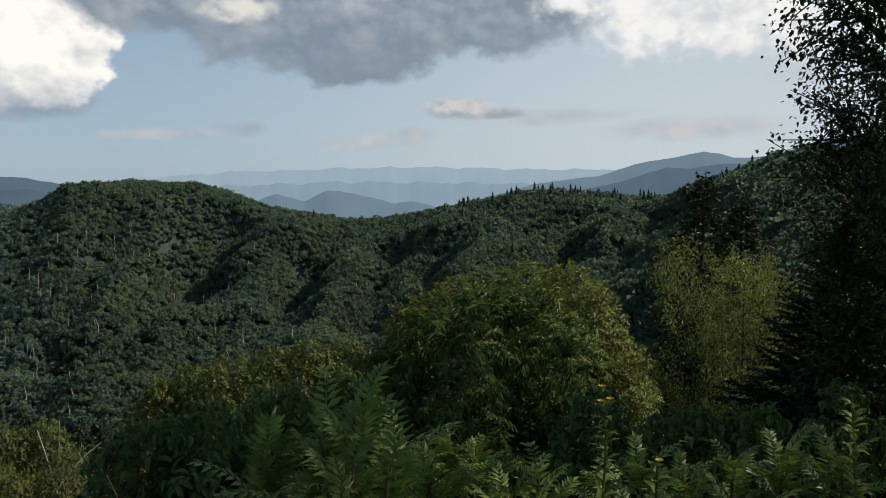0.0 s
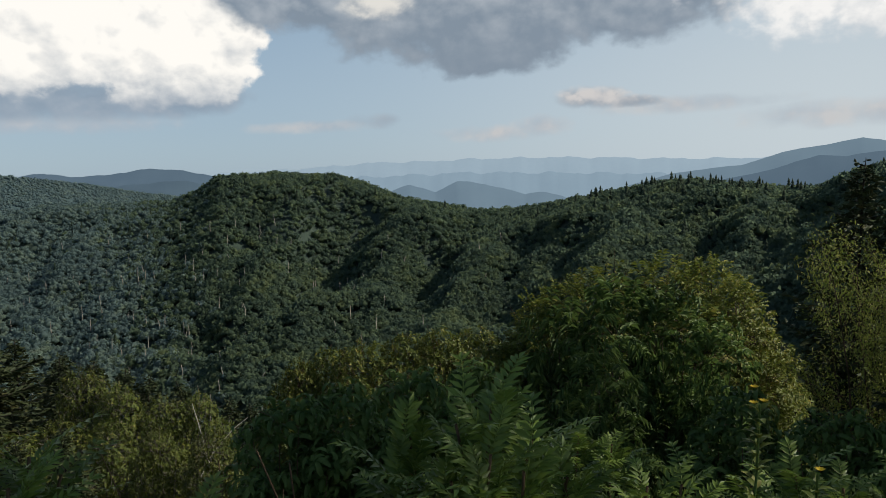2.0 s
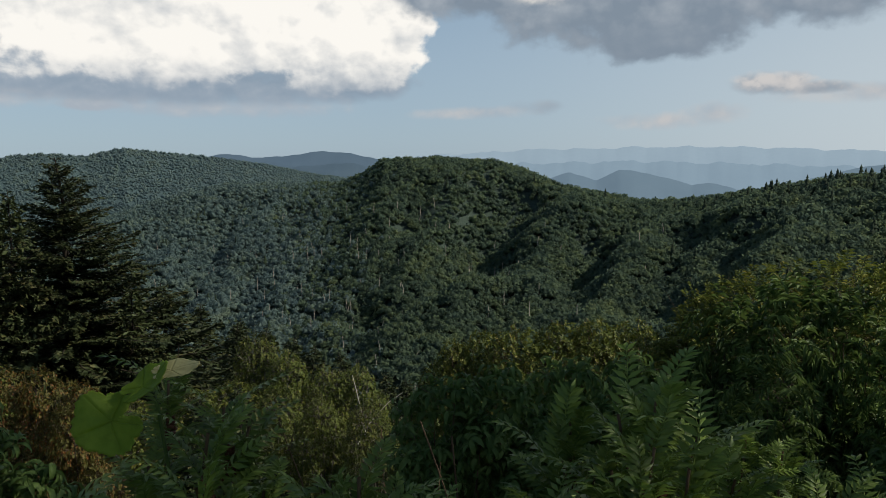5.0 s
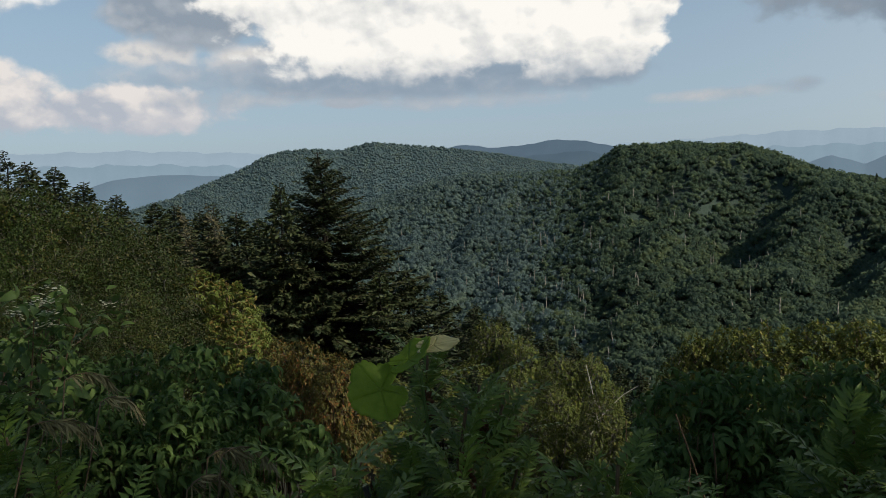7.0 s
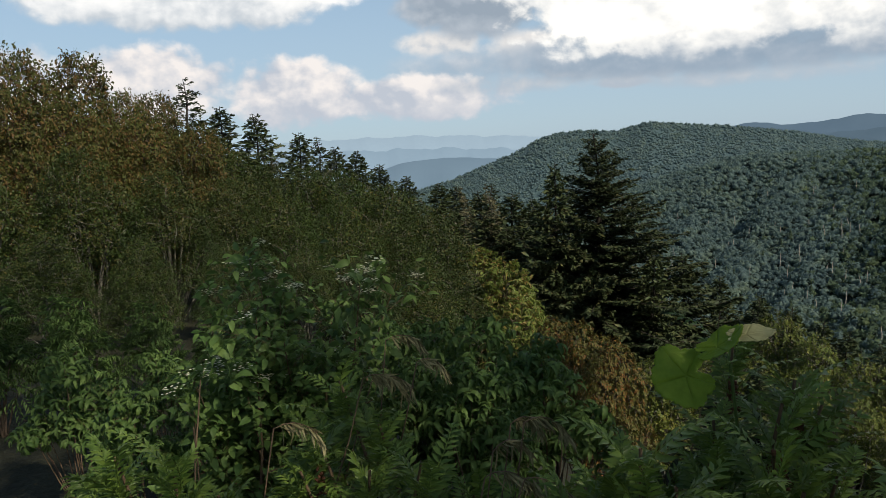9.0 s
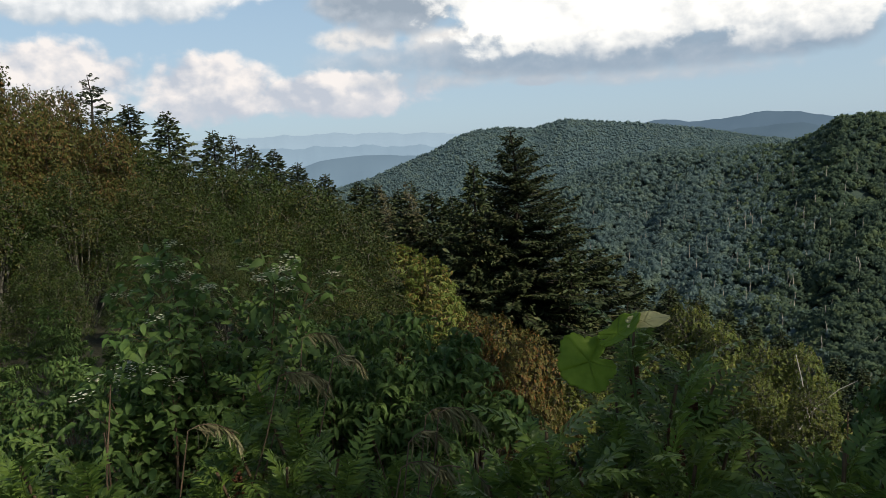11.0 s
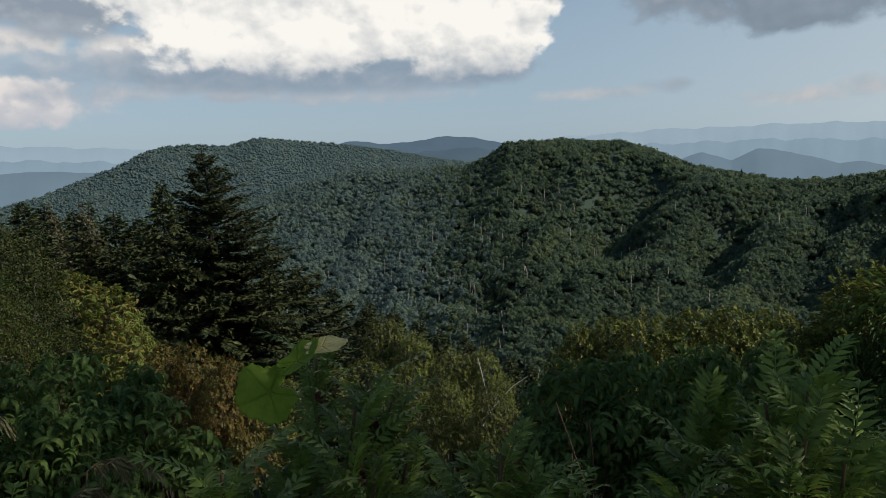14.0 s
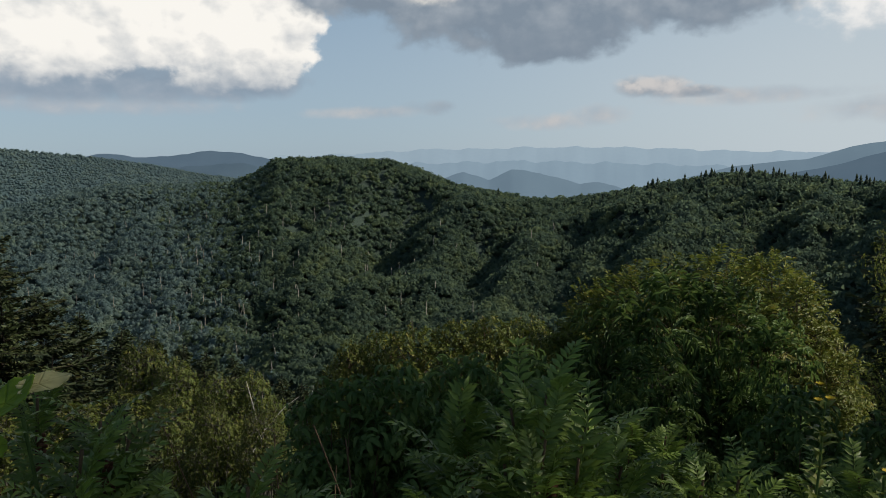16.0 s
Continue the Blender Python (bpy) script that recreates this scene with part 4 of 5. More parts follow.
def spruce_maker(h, radius, seed, needle=1.0, sparse=1.0, fat=1.0, tier=0.027, name="spruce_tree", label="dark green spruce with ragged drooping boughs", leaf=None, bark=None):
    def make():
        r = np.random.default_rng(seed)
        ob = thing(name, label, "spruce")
        wood, g = Geo(), Geo()
        axis = np.array([[0.02 * r.normal() * i, 0.02 * r.normal() * i, h * i / 9 - 0.3 * (i == 0)] for i in range(10)])
        tube(wood, axis, np.linspace(h * 0.016, h * 0.001, 10), 7)
        z, i = h * 0.06, 0
        B, W, U, L, T = [], [], [], [], []
        while z < h * 0.985:
            f = z / h
            n = max(5, int((14 - 7 * f) * sparse))
            for b in range(n):
                a = b / n * 6.283 + i * 0.7 + r.uniform(-0.35, 0.35)
                length = radius * ((1 - f) ** 0.95 + 0.010) * r.uniform(0.6, 1.18)
                rise = -0.20 + 0.75 * f + r.uniform(-0.38, 0.34)
                zb = z + h * tier * r.uniform(-0.7, 0.7)
                start = np.array([np.interp(zb, axis[:, 2], axis[:, 0]), np.interp(zb, axis[:, 2], axis[:, 1]), zb])
                q = limb(r, start, [math.cos(a), math.sin(a), rise], length, 0.05, 0.03, 5)
                tube(wood, q if sparse >= 1 else q[::5], np.linspace(max(0.012, length * 0.012), 0.004, 6 if sparse >= 1 else 2), 3)
                m = max(3, int(length / 0.17 * needle))
                for s in range(m):
                    g0 = 0.12 + 0.88 * (s + r.uniform(0, 1)) / m
                    p, t = along(q, min(g0, 0.995))
                    side = np.cross(t, [0, 0, 1.0])
                    tw = min(0.24 + 0.12 * length * (1 - 0.6 * g0), 0.08 + 0.5 * length) * r.uniform(0.7, 1.3) * fat
                    for sg in (-1, 1):
                        w = t * r.uniform(0.5, 1.1) + side * sg * r.uniform(0.5, 1.0) + np.array([0, 0, r.uniform(-0.8, 0.15)])
                        B.append(p), W.append(w), L.append(tw), T.append(tw * 0.31 * r.uniform(0.7, 1.3)), U.append(r.normal(0, 0.5, 3) + [0, 0, 1])
                        B.append(p + unit(w) * tw * 0.4), W.append(w + r.normal(0, 0.5, 3)), L.append(tw * 0.6), T.append(tw * 0.3), U.append(r.normal(0, 1, 3))
            z += h * tier * (1.3 - 0.65 * f)
            i += 1
        leaves(g, np.array(B), np.array(W), np.array(U), np.array(L), np.array(T), 0.12, 0.5, ((0, 0), (0.5, 0.6), (1, 0)))
        part("trunk", wood.mesh("trunk", bark or M_BARK_DARK, True), ob)
        part("crown", g.mesh("crown", leaf or L_NEEDLE), ob)
        return ob, h
    return make


SPRUCE = Kind("spruce_tree", [spruce_maker(15.0, 6.4, 41, 2.7, 1.15, 0.60, 0.024), spruce_maker(11.0, 3.9, 42, 0.66, 0.85, 1.15), spruce_maker(12.0, 4.0, 43, 0.60, 0.75, 1.05, 0.040)])


FADED = Kind("faded_spruce", [spruce_maker(11.0, 3.4, 47, 0.45, 0.75, 1.0, 0.036, "faded_spruce", "thin dying spruce with grey-brown needles", L_FADED, M_BARK_PALE)])


# --- sumac: canes that end in a spray of feathered leaves, with rusty fruit
def frond_mesh(seed, length=0.42, pairs=11, leaf=0.058, wide=0.0175, arch=0.30):
    r = np.random.default_rng(seed)
    g = Geo()
    s = np.linspace(0, 1, 6)
    mid = np.stack([s * length * (1 - 0.15 * s * s), 0.02 * np.sin(s * 3 + seed), length * (0.10 * s - arch * s * s)], -1)
    tube(g, mid, np.linspace(0.003, 0.001, 6), 3)
    B, W, U, L = [], [], [], []
    for i in range(pairs):
        f = 0.14 + 0.84 * i / (pairs - 1)
        p, t = along(mid, min(f, 0.99))
        n = np.cross(t, [0, 1.0, 0])
        n = -n if n[2] < 0 else n
        size = leaf * (0.55 + 1.5 * f * (1 - f) + 0.12) * r.uniform(0.8, 1.15)
        for sg in (-1, 1):
            B.append(p), L.append(size)
            W.append(t * (0.42 + 0.5 * f + r.normal(0, 0.06)) + np.array([0, sg, 0]) + n * r.uniform(-0.05, 0.30))
            U.append(n + r.normal(0, 0.15, 3))
    p, t = along(mid, 0.99)
    B.append(p), L.append(leaf * 0.8), W.append(t), U.append(np.array([0, 0, 1.0]))
    L = np.array(L)
    leaves(g, np.array(B), np.array(W), np.array(U), L, L * wide / leaf, r.uniform(0.1, 0.4, len(L)), 0.4, ((0.0, 0.06), (0.40, 0.5), (1.0, 0.0)))
    return g.mesh("frond", L_SUMAC)


FRONDS = [frond_mesh(50 + i, 0.20 + 0.03 * i, 11 + i % 3, arch=0.14 + 0.10 * i) for i in range(4)]


def fruit_mesh(seed):
    r = np.random.default_rng(seed)
    g = Geo()
    v0, f0 = LUMP_1
    for i in range(26):
        z = i / 26
        a = i * 2.4
        rad = 0.022 * (1 - 0.75 * z)
        c = np.array([math.cos(a) * rad, math.sin(a) * rad, z * 0.12])
        g.add(v0 * r.uniform(0.007, 0.012) + c, f0)
    return g.mesh("fruit_spike", M_RUST)


FRUIT = fruit_mesh(3)


def sumac(where, tops, seed, label="sumac shrub with feathered dark green leaves", fruit=True, size=0.80, count=22):
    """tops: points, relative to the root, at which the canes end."""
    r = np.random.default_rng(seed)
    ob = thing("sumac_shrub", label, "sumac")
    ob.location = where
    for top in tops:
        top = np.array(top, float) - [0, 0, 0.15 * size]
        g = Geo()
        s = np.linspace(0, 1, 7)[:, None]
        bend = np.sin(s * np.pi) * r.normal(0, 0.05, 3) * [1, 1, 0]
        pts = np.array([r.normal(0, 0.05), r.normal(0, 0.05), -0.15]) * (1 - s) + top * s + bend
        tube(g, pts, np.linspace(0.010, 0.004, 7), 6)
        stem = part("stem", g.mesh("stem", M_CANE, True), ob)
        for i in range(count):
            f = (i + 0.5) / count
            az = i * 2.4 + r.uniform(-0.3, 0.3)
            tilt = 0.1 - 1.45 * f + r.uniform(-0.15, 0.15)
            drop = 0.08 + 0.36 * (1 - f) * size
            m = Matrix.LocRotScale(Vector(top - [0, 0, drop]), Euler((r.uniform(-0.5, 0.5), tilt, az), "XYZ"),
                                   Vector((1, 1, 1)) * size * r.uniform(0.8, 1.12))
            part("frond", FRONDS[r.integers(len(FRONDS))], stem, "", m)
        if fruit and r.uniform() < 0.45:
            part("fruit_spike", FRUIT, stem, "rust-red fruit cluster", Matrix.LocRotScale(Vector(top - [0, 0, 0.20]), Euler((r.uniform(-.3, .3), r.uniform(-.3, .3), 0)), Vector((1, 1, 1)) * size))
    return ob


def broad_leaf_plant(where, top):
    """A tall weed with two very large soft leaves, one with a dry curled lip."""
    ob = thing("large_leaf_plant", "tall weed with very large light green leaves", "plant")
    ob.location = where
    top = np.array(top, float)
    g = Geo()
    s = np.linspace(0, 1, 8)[:, None]
    tube(g, np.array([0, 0, -0.2]) * (1 - s) + top * s + np.sin(s * 3.14) * [0.05, 0.02, 0], np.linspace(0.008, 0.004, 8), 7)
    part("stem", g.mesh("stem", L_DROOP, True), ob)

    def blade(name, centre, facing, point, size, curl, mat, label, seed, thin=1.0):
        """A lobed leaf: rings round the stalk's end, cupped, with raised veins and a toothed rim."""
        r = np.random.default_rng(seed)
        up = unit(np.array(facing, float))
        way = np.array(point, float)
        way = unit(way - up * np.dot(way, up))
        side = np.cross(up, way)
        n, m = 160, 13
        v = []
        tooth = r.uniform(-1, 1, n)
        for i in range(m):
            for k in range(n):
                th = k / n * 6.2832
                lobe = max(math.cos(2.5 * (th if th < 3.1416 else th - 6.2832)), -0.2)
                rim = 0.74 + 0.15 * abs(math.cos(2.5 * th)) ** 0.9 + 0.16 * math.cos(th) - 0.28 * math.exp(-((th - 3.1416) / 0.22) ** 2) + 0.02 * tooth[k] + 0.045 * abs(math.sin(11.5 * th))
                q = i / (m - 1) * rim
                x, y = q * math.cos(th), q * math.sin(th) * 1.05
                z = 0.10 * q * q - curl * max(0.0, x) ** 2 + 0.022 * lobe * q + 0.03 * q * math.cos(5 * th + 1) + 0.05 * q * q * math.sin(3 * th + seed) + 0.006 * math.cos(14 * q + 3 * th) - 0.05 * math.exp(-((th * 2.5 / math.pi + 0.5) % 1.0 - 0.5) ** 2 * (q * 1.26 / 0.035) ** 2) + 0.012 * math.sin(34 * q + 9 * abs((th * 2.5 / math.pi + 0.5) % 1.0 - 0.5))
                v.append(np.array(centre) + (way * x + side * y * thin + up * z) * size)
        f = [[i * n + k, i * n + (k + 1) % n, (i + 1) * n + (k + 1) % n, (i + 1) * n + k] for i in range(m - 1) for k in range(n)]
        gg = Geo()
        gg.add(v, f)
        o = part(name, gg.mesh(name, mat, True), ob, label)
        mod = o.modifiers.new("thickness", "SOLIDIFY")
        mod.thickness = 0.0015
        return o
    return ob, blade


def flower_stalk(where, height, seed, petals, leaf, label, heads=4, name="yellow_wildflower", lean=(0.0, 0.0)):
    r = np.random.default_rng(seed)
    ob = thing(name, label, "wildflower")
    ob.location = where
    g, gl, gp = Geo(), Geo(), Geo()
    pts = limb(r, (0, 0, -0.1), (lean[0], lean[1], 1), height, 0.05, 0.02, 8)
    tube(g, pts, np.linspace(0.006, 0.003, 9), 5)
    part("stem", g.mesh("stem", L_DROOP, True), ob)
    k = 170
    F = r.uniform(0.2, 0.99, k)
    B, T = zip(*[along(pts, f) for f in F])
    a = np.arange(k) * 2.4
    W = np.stack([np.cos(a), np.sin(a), r.uniform(0.4, 1.6, k)], -1)
    leaves(gl, np.array(B), W, np.tile([0, 0, 1.0], (k, 1)), 0.080 * (1.15 - 0.6 * F), 0.020, 0.4, 0.3, BLADE)
    part("foliage", gl.mesh("foliage", leaf), ob)
    if heads:
        for i in range(heads):
            p = pts[-1] + np.array([r.normal(0, 0.025), r.normal(0, 0.025), 0.012 * i])
            a = np.arange(9) / 9 * 6.283
            W = np.stack([np.cos(a), np.sin(a), np.full(9, 0.9)], -1)
            leaves(gp, np.tile(p, (9, 1)), W, np.tile([0, 0, 1.0], (9, 1)), 0.015, 0.009, 0.2, 0.2)
        tagged(part("flower_head", gp.mesh("flower_head", petals), ob, "small yellow flower heads"), kind="stuff")
    return ob


def seed_head(where, height, seed, lean, label="dry straw-coloured seed head drooping from a dead stalk"):
    r = np.random.default_rng(seed)
    ob = thing("dry_seed_head", label, "dry weed")
    ob.location = where
    g, gs = Geo(), Geo()
    pts = limb(r, (0, 0, -0.1), (lean[0] * 0.3, lean[1] * 0.3, 1), height, 0.03, 0.0, 7)
    arc = limb(r, pts[-1], (lean[0], lean[1], 0.6), 0.17, 0.05, -0.30, 6)
    line = np.concatenate([pts, arc[1:]])
    tube(g, line, np.linspace(0.003, 0.001, len(line)), 5)
    part("stalk", g.mesh("stalk", M_CANE, True), ob)
    k = 64
    B, T = zip(*[along(arc, f) for f in r.uniform(0.1, 0.99, k)])
    W = np.array(T) * 0.5 + r.normal(0, 0.3, (k, 3)) + [0, 0, -0.8]
    leaves(gs, np.array(B), W, r.normal(0, 1, (k, 3)), r.uniform(0.03, 0.075, k), 0.007, 0.2, 0.4, BLADE)
    part("tassel", gs.mesh("tassel", M_STRAW), ob, "drooping straw-coloured tassel")
    return ob


def bare_cane(where, height, seed, lean=(0, 0), mat=None, r0=0.0055, name="bare_cane", label="thin bare brown cane standing in the brush", forks=0, crook=0.07):
    r = np.random.default_rng(seed)
    ob = thing(name, label, "dead stem")
    ob.location = where
    g = Geo()
    pts = limb(r, (0, 0, -0.1), (lean[0], lean[1], 1), height, crook, 0.02, 9)
    tube(g, pts, np.linspace(r0, r0 * 0.4, 10), 6)
    part("stem", g.mesh("stem", mat or M_CANE, True), ob)
    for i in range(forks):
        gb = Geo()
        p, t = along(pts, r.uniform(0.35, 0.9))
        q = limb(r, p, t * 0.6 + r.normal(0, 0.6, 3), min(height * r.uniform(0.15, 0.35), 0.55), 0.18, 0.05, 6)
        tube(gb, q, np.linspace(r0 * 0.5, r0 * 0.12, 7), 5)
        part("branch", gb.mesh("branch", mat or M_CANE, True), ob)
    return ob


def white_flower_shrub(where, height, seed):
    r = np.random.default_rng(seed)
    ob = thing("white_flowered_shrub", "leggy shrub with broad leaves and clusters of small white flowers", "shrub")
    ob.location = where
    wood, P, D = woody(r, height, 7, 0.25, 8, 5, 0.011, 0.25, 0.22, 0.15, 8, 0.11)
    part("trunk", wood.mesh("trunk", M_CANE, True), ob, "brown canes")
    part("crown", crown_of(r, P, D, 0.058, 0.030, 0.2, 0.5, 0.8, BLADE).mesh("crown", L_DROOP), ob)
    top = P[np.argsort(P[:, 2])[-160:]]
    for i in range(13):
        g = Geo()
        c = top[r.integers(len(top))] + [0, 0, 0.02]
        for _ in range(22):
            q = c + r.normal(0, 1, 3) * [0.022, 0.022, 0.007]
            a = np.arange(5) / 5 * 6.283
            W = np.stack([np.cos(a), np.sin(a), np.full(5, 0.2)], -1)
            leaves(g, np.tile(q, (5, 1)), W, np.tile([0, 0, 1.0], (5, 1)), 0.0065, 0.0055, 0.1, 0.2)
        tagged(part("umbel", g.mesh("umbel", M_WHITE), ob, "small flat white umbel"), kind="stuff")
    return ob


# ---------------------------------------------------------------- the near slope, set out by bearing and distance
rnd = random.Random(5)


def put(kind, az, d, top_el, label="", wide=1.0, variant=None, turn=None, group=""):
    """A plant whose top stands at that height (degrees above the eye)."""
    base = spot(az, d)
    h = height_at(top_el, d) - base.z
    return kind.put(base, max(h, 0.6), label, turn, variant, wide, group)


# large trees at the edge of the view, and an unseen one added for its shade
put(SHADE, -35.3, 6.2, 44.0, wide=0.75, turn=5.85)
put(OFFVIEW_TREE, -60.0, 6.4, 60.5, turn=4.8)
put(SPRUCE, -34.0, 16.0, 6.0, "dark spruce in the shade beside the tall tree", variant=1, wide=0.95)
put(SPRUCE, -29.8, 15.0, -0.2, "dark spruce in the shade beside the tall tree", variant=1, wide=0.9)
put(SPRUCE, -28.6, 6.0, -2.8, "young dark spruce in the shade", variant=1, wide=0.8)
put(SPRUCE, -27.6, 7.0, -4.2, "young dark spruce in the shade", variant=0, wide=1.2)
# willows
put(WILLOW, -20.6, 8.2, -6.2, variant=1, wide=0.62)
put(WILLOW, -24.0, 8.6, -6.8, variant=1, wide=0.6, turn=2.6)
# spruces
put(SPRUCE, -19.2, 30, -0.1, "dark spruce standing above the bushes", variant=1, wide=1.0)
put(SPRUCE, -22.0, 31, -1.7, "dark spruce standing above the bushes", variant=1, wide=1.1)
put(SPRUCE, 49.9, 42, 0.57, "large dark green spruce with ragged drooping boughs", variant=0, wide=1.5, turn=0.4)
put(SPRUCE, 53.2, 40, -1.55, variant=1, wide=0.9)
put(FADED, 58.2, 44, -3.0, wide=0.8)
put(FADED, 60.2, 48, -3.0, wide=0.7)
# the lowest few are added as dark fill where the slope lies in shade
for a, e, d in ((36.2, -12.3, 29), (34.2, -13.2, 27), (32.8, -13.9, 27), (30.8, -14.6, 26), (38.4, -11.9, 33), (27.4, -16.2, 24), (25.6, -16.8, 20), (38.6, -16.6, 18), (41.4, -17.0, 17), (24.0, -18.6, 14), (43.5, -8.6, 44), (40.9, -10.2, 46), (46.0, -8.5, 40), (38.4, -11.5, 52)):
    put(SPRUCE, a, d, e, variant=1, wide=1.2)
for a, e, d, v in ((80.1, 5.9, 30, 2), (78.1, 3.9, 31, 1), (75.4, 3.3, 30, 1), (72.5, 1.8, 38, 1), (71.0, 1.3, 40, 2), (69.6, 0.6, 42, 1), (68.0, 0.2, 40, 1),
                   (64.2, -1.9, 50, 1), (66.2, -0.9, 48, 1), (62.0, -2.6, 52, 1), (60.4, -2.9, 55, 1), (57.8, -3.0, 52, 2), (56.0, -3.6, 56, 1), (59.0, -3.4, 60, 1), (54.8, -4.2, 60, 1), (58.5, -5.0, 44, 1), (61.0, -4.6, 46, 1), (56.6, -6.2, 44, 1)):
    put(SPRUCE, a, d, e, "spruce on the skyline of the slope", variant=v, wide=1.25 if v == 0 else 1.5, group="spruces along the slope")

# sunlit bushes beyond the brush
for a, e, d, w in ((3.6, -10.3, 10.5, 0.55), (1.0, -9.3, 10.5, 0.6), (-2.6, -8.4, 10.2, 0.7), (-6.2, -7.6, 9.8, 0.75), (-9.6, -7.8, 9.6, 0.65), (-11.6, -9.0, 9.2, 0.55), (-3.5, -11, 8.8, 0.8), (-8, -11, 8.6, 0.8)):
    put(BUSH, a, d, e, wide=w, group="bushes below the overlook")
for a, e, d, w in ((22.0, -13.9, 12.5, 0.55), (20.0, -13.2, 12.5, 0.65), (16.8, -12.9, 12.2, 0.75), (13.6, -12.6, 12, 0.75), (10.6, -12.3, 12, 0.7), (7.4, -12.3, 12.5, 0.7), (22.6, -16.8, 10.5, 0.7), (17.5, -16, 10, 0.8),
                   (12, -15, 10, 0.8), (6, -13.2, 10.5, 0.7)):
    put(OLIVE, a, d, e, wide=w, group="bushes below the overlook")
for a, e, d, w in ((37.2, -12.7, 28, 0.6), (34.8, -14.3, 25, 0.65), (32.0, -15.5, 22, 0.65), (29.4, -15.6, 22, 0.65), (35.8, -16.6, 20, 0.7), (32.6, -17.8, 18, 0.7), (28.6, -18.2, 17, 0.7)):
    put(GOLDEN, a, d, e, wide=w, group="bushes on the lit slope")
for a, e, d in ((38.8, -16, 25), (42, -16.5, 24), (46, -16.5, 22)):
    put(CANOPY, a, d, e, wide=0.9, group="trees on the lit slope")
for a, e, d in ((54.4, -13.2, 12), (52.0, -13.4, 11.5), (49.8, -14.8, 11)):
    put(RUSSET, a, d, e, wide=0.55)
for a, e, d in ((57.6, -9.2, 15), (59.6, -8.2, 16), (57.0, -12.0, 13)):
    put(SOURWOOD, a, d, e, wide=0.7)
for a, e, d in ((66.5, -2.8, 19), (63.6, -4.6, 18), (69.5, -1.4, 20), (72.5, -1.0, 20), (75.5, 0.0, 20), (78.5, 1.2, 20), (82, 2.6, 18),
                (62.2, -6.6, 15.5), (66.0, -5.0, 15), (70, -3.8, 14.5), (74, -2.8, 14), (78, -1.6, 13.5), (82.5, -0.4, 12.5), (88, 1.0, 11.5), (95, 2.0, 11),
                (61.4, -9.6, 13.5), (64.5, -8.8, 12), (69, -8.0, 11), (73.5, -7.2, 10.5), (79, -6.4, 10), (85, -5.4, 9.5), (91, -4.4, 9)):
    put(BIRCH, a, d, e, wide=0.95, group="birches on the slope")
for a, e, d in ((87.4, 7.2, 16), (84.6, 4.8, 16.5), (91.5, 7.4, 15), (96, 6.8, 15), (82.6, 4.6, 17), (80.0, 2.4, 16), (84, 3.2, 14), (88, 4.4, 13.5), (92, 5, 13)):
    put(TURNING, a, d, e, wide=0.75, group="turning trees")

# drooping shrubs in the middle
for a, e, d in ((69.4, -12.4, 3.9), (65.0, -12.8, 4.0), (60.6, -12.9, 3.9), (57.0, -15.0, 3.8), (67.3, -15.6, 3.4), (62.5, -16.0, 3.3),
                (23.0, -16.4, 4.6), (18.5, -15.6, 4.8), (13.5, -15.0, 5.2), (8.5, -14.4, 5.6), (-12, -16.0, 5.0), (-18, -17.0, 4.6), (-23, -16.5, 4.6), (-29, -14.5, 4.8),
                (74, -15, 5.0), (79.5, -14.5, 5), (85, -13, 4.6), (91, -12, 4), (83, -17, 3.6), (88.5, -15.5, 3.2)):
    put(DROOP, a, d, e, wide=0.9, group="drooping shrubs")
for a, e, d, w in ((2.2, -11.2, 6.4, 0.55), (-2.4, -9.9, 6.6, 0.62), (-6.6, -10.2, 6.6, 0.55), (-10.0, -12.4, 6.2, 0.5), (-1.0, -14.0, 5.4, 0.6)):
    put(ASH, a, d, e, wide=w, group="saplings in the brush")
for a, e, d in ((80.5, -11, 6.5), (85, -10, 6.2), (90, -9, 6), (76, -12, 7), (95, -8, 6)):
    put(ASH, a, d, e, "leafy green sapling under the birches", wide=0.8)

# sumac along the edge
def sumac_at(az, d, tops, seed, **k):
    root = spot(az, d)
    pts = []
    for a, dd, e in tops:
        q = spot(a, dd, height_at(e, dd))
        pts.append(q - root)
    return sumac(root, pts, seed, **k)


sumac_at(7.5, 2.0, [(7.6, 1.85, -14.4), (10.4, 1.9, -15.6), (4.3, 1.95, -16.6), (14.0, 2.0, -16.6), (7.8, 1.7, -17.5), (1.7, 1.9, -19.6), (11, 1.75, -19.5), (5.2, 1.7, -18.8), (14.6, 1.95, -19.4), (8.6, 1.62, -20.5)], 61, size=0.92, count=20)
sumac_at(-5, 2.1, [(-4.4, 2.0, -20.6), (-2.0, 2.1, -22.5), (-7.0, 2.1, -20.4)], 62)
sumac_at(-15, 2.5, [(-15.0, 2.4, -19.2), (-12.0, 2.5, -20.5), (-18, 2.5, -19.8), (-14, 2.2, -22)], 63)
sumac_at(-25, 2.6, [(-25, 2.5, -17.5), (-21.5, 2.6, -18.5), (-28.5, 2.6, -17), (-23, 2.3, -21.5)], 64)
sumac_at(43, 2.1, [(44.7, 2.2, -12.7), (41.0, 2.0, -14.8), (42.4, 1.8, -16.2), (39.2, 2.0, -16.4), (46.6, 1.98, -17.8), (43.6, 1.62, -19.6), (41.6, 1.6, -21.8), (47.6, 1.75, -20.6), (38.4, 1.9, -21.0), (50.0, 1.9, -21.4)], 65)
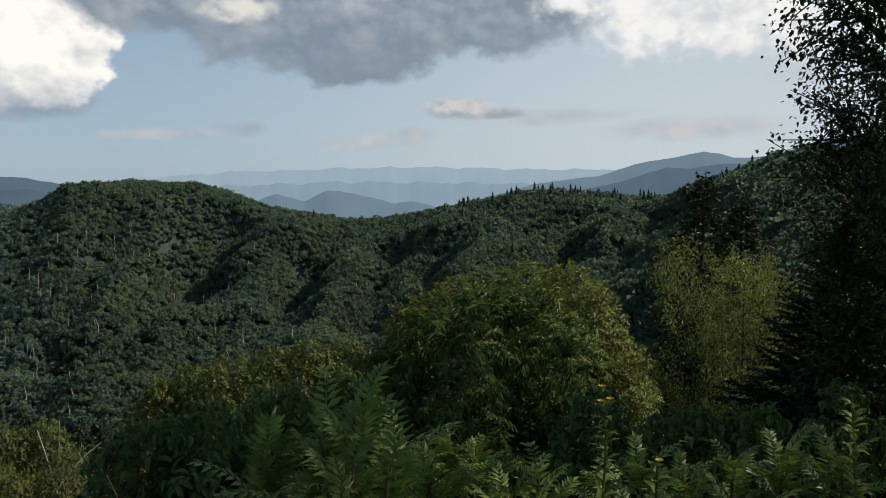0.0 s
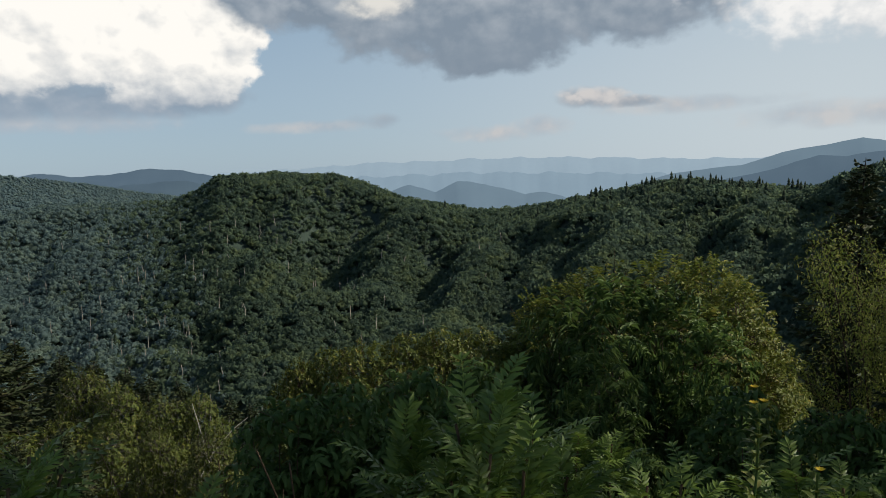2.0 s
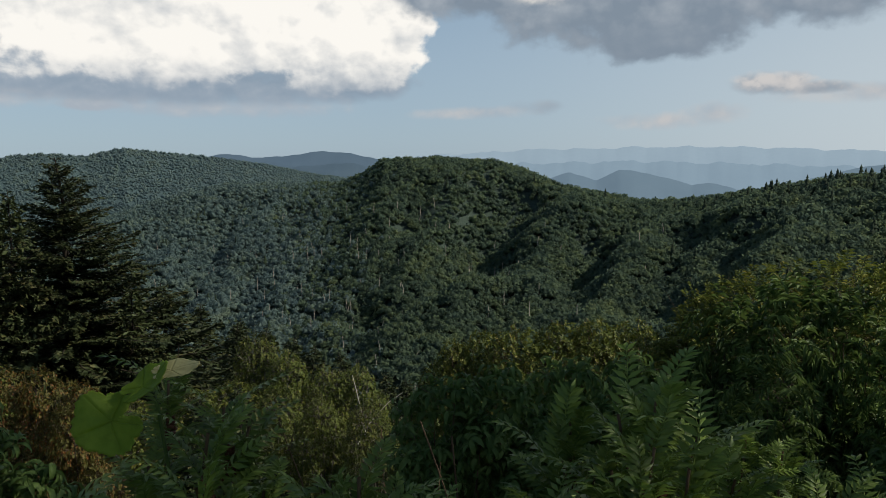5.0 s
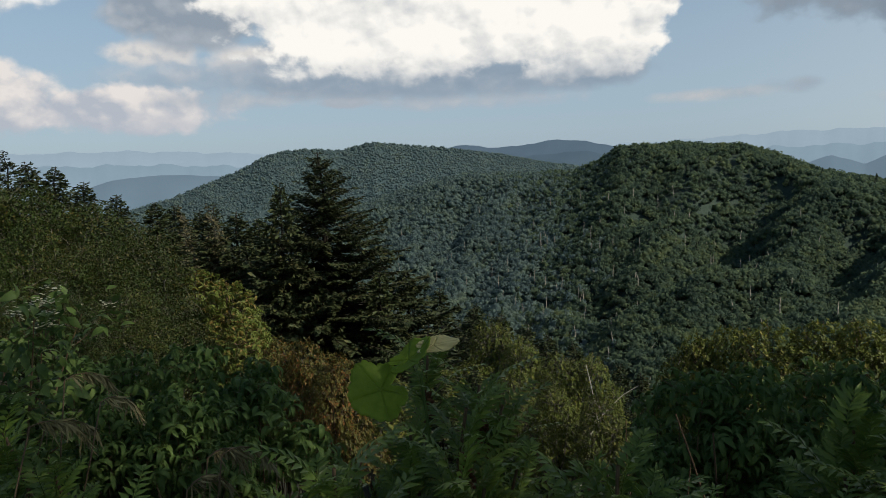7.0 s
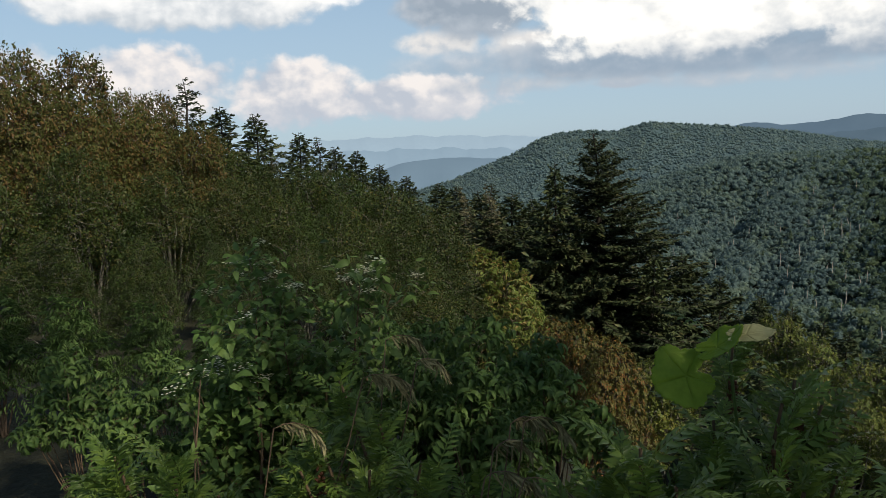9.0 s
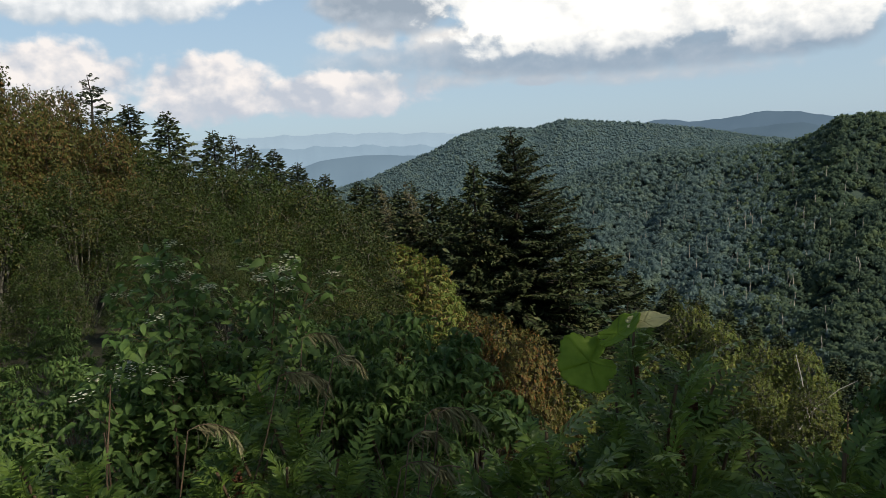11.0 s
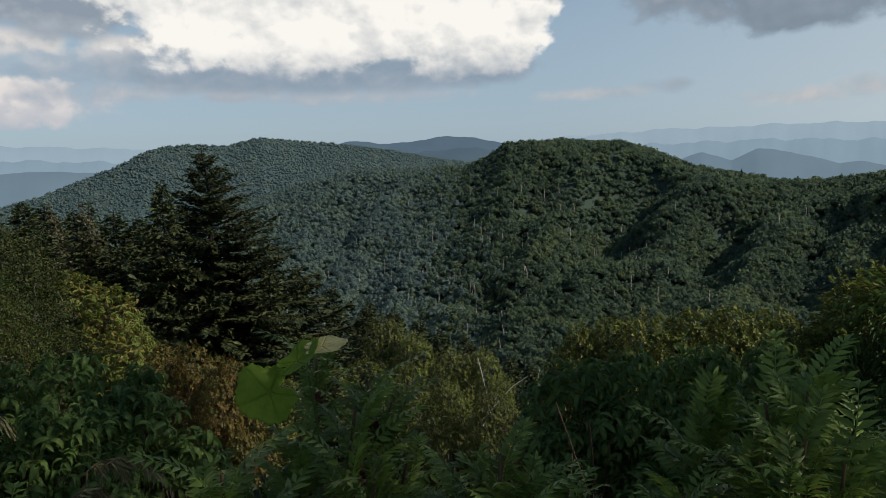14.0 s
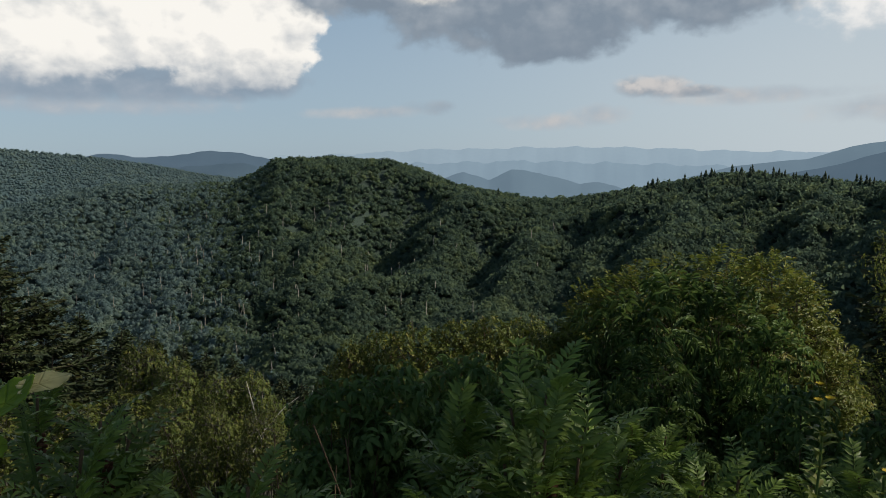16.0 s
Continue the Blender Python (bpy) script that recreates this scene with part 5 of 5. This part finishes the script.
sumac_at(31, 1.5, [(31.4, 1.5, -19.9), (28.6, 1.55, -21.4), (33.6, 1.55, -21.0), (26.2, 1.6, -23.4), (30.2, 1.4, -23.4)], 66, fruit=False)
sumac_at(53, 1.6, [(53.4, 1.55, -19.2), (50.6, 1.6, -22), (56.0, 1.6, -21.0), (58, 1.65, -23)], 67, fruit=False)
sumac_at(73, 2.2, [(74.2, 2.3, -14.2), (71.6, 2.2, -17.6), (76.4, 2.2, -17.5), (69.0, 2.0, -20.5), (73, 2.0, -20.5), (78, 2.1, -20)], 68)
sumac_at(86, 2.1, [(87, 2.0, -17.5), (90.5, 2.1, -16.5), (84, 2.1, -20.5), (88.5, 1.9, -21.5)], 69, fruit=False)
sumac_at(62, 1.9, [(61, 1.9, -22.4), (65.0, 2.0, -22.6), (58.4, 1.9, -23)], 71)
sumac_at(17, 1.7, [(16.4, 1.7, -22.8), (19.4, 1.7, -24.4), (12.9, 1.7, -23.6)], 72, fruit=False)
sumac_at(0, 2.8, [(0.5, 2.8, -17.8), (-2, 2.9, -18.6), (2.6, 2.8, -18.8)], 73, fruit=False)

# the plant with very large leaves
root = spot(45.5, 1.85)
top = spot(45.8, 1.85, height_at(-17.0, 1.85)) - root
plant, blade = broad_leaf_plant(root, top)
right, away, up = heading(45.8 - 90), heading(45.8), Vector((0, 0, 1))
blade("leaf", top - right * 0.10 - up * 0.032, right * 0.35 - away * 0.65 + up * 0.62, right * -0.85 - up * 0.5, 0.088, 0.10, L_BROAD, "large light green lobed leaf hanging down", 3)
blade("leaf", top - right * 0.03 + up * 0.040, right * -0.45 - away * 0.35 + up * 0.85, right * 0.9 + up * 0.45, 0.072, -0.2, L_BROAD, "light green upper leaf with upturned edges", 5, 0.7)
blade("leaf_lip", top + right * 0.035 + up * 0.072, right * -0.15 - away * 0.65 + up * 0.7, right * 1.0 + up * 0.22, 0.062, 0.3, M_DRY_LEAF, "dry curled straw-coloured leaf edge", 8, 0.42)

# flowers, canes and dry weeds
flower_stalk(spot(-8.8, 1.75), height_at(-18.4, 1.75) - float(ground(-8.8, 1.75)) + 0.10, 81, M_YELLOW, L_WILLOW, "leafy stalk topped with small yellow flowers", 3)
flower_stalk(spot(-12.6, 1.85), height_at(-21.0, 1.85) - float(ground(-12.6, 1.85)) + 0.10, 82, M_YELLOW, L_WILLOW, "leafy stalk topped with a yellow bud", 1, lean=(0.1, 0))
flower_stalk(spot(-30.0, 2.4), 1.28, 83, M_YELLOW, L_WILLOW, "tall leafy weed gone over, without flowers", 0, "leafy_weed")
flower_stalk(spot(-28.2, 2.6), 1.05, 84, M_YELLOW, L_WILLOW, "tall leafy weed gone over, without flowers", 0, "leafy_weed")
flower_stalk(spot(-22.6, 2.0), 0.98, 87, M_RUST, M_RUST, "rusty dried weed spike gone to seed", 0, "dried_weed")
flower_stalk(spot(-24.0, 2.3), 0.9, 88, M_RUST, M_RUST, "rusty dried weed spike gone to seed", 0, "dried_weed")
for i, (a, d, e) in enumerate(((77.6, 3.2, -8.4), (74.4, 3.2, -8.4), (80.4, 3.1, -13.8))):
    white_flower_shrub(spot(a, d), height_at(e, d) - float(ground(a, d)), 85 + i)
for i, (a, d, e) in enumerate(((82.6, 2.1, -13.6), (81.6, 2.1, -15.0), (75.4, 2.2, -13.2), (76.2, 2.1, -14.4), (69.2, 1.85, -19.2), (68.2, 1.8, -20.2), (70.6, 1.8, -21.4), (87.4, 2.0, -17.5), (69.6, 1.75, -22.0), (71.6, 1.8, -22.2))):
    w = heading(a - 90 + rnd.uniform(-40, 40))
    seed_head(spot(a, d), height_at(e, d) - float(ground(a, d)) + 0.03, 90 + i, (w.x, w.y))
for i, (a, d, h) in enumerate(((23.6, 2.1, height_at(-18.8, 2.1) - float(ground(23.6, 2.1)) + 0.1), (20.0, 2.1, height_at(-19.4, 2.1) - float(ground(20.0, 2.1)) + 0.1), (27.5, 3.2, 1.3), (24.6, 3.0, 1.2), (57.5, 3.0, 1.0), (61.5, 3.1, 0.95), (54, 2.9, 1.0), (84.5, 2.4, 1.05), (86.5, 2.3, 1.1), (33, 4.0, 1.5), (48.5, 4.0, 1.8))):
    bare_cane(spot(a, d), h, 110 + i, (rnd.uniform(-0.12, 0.12), rnd.uniform(-0.12, 0.12)))
for i, (a, d, e) in enumerate(((29.9, 17.5, -16.0), (31.2, 17.8, -15.6))):
    base = spot(a, d)
    bare_cane(base, height_at(e, d) - base.z, 130 + i, (0.05, 0.02), M_SNAG, 0.024, "dead_tree", "bleached dead tree with bare forked limbs", 3, 0.2)
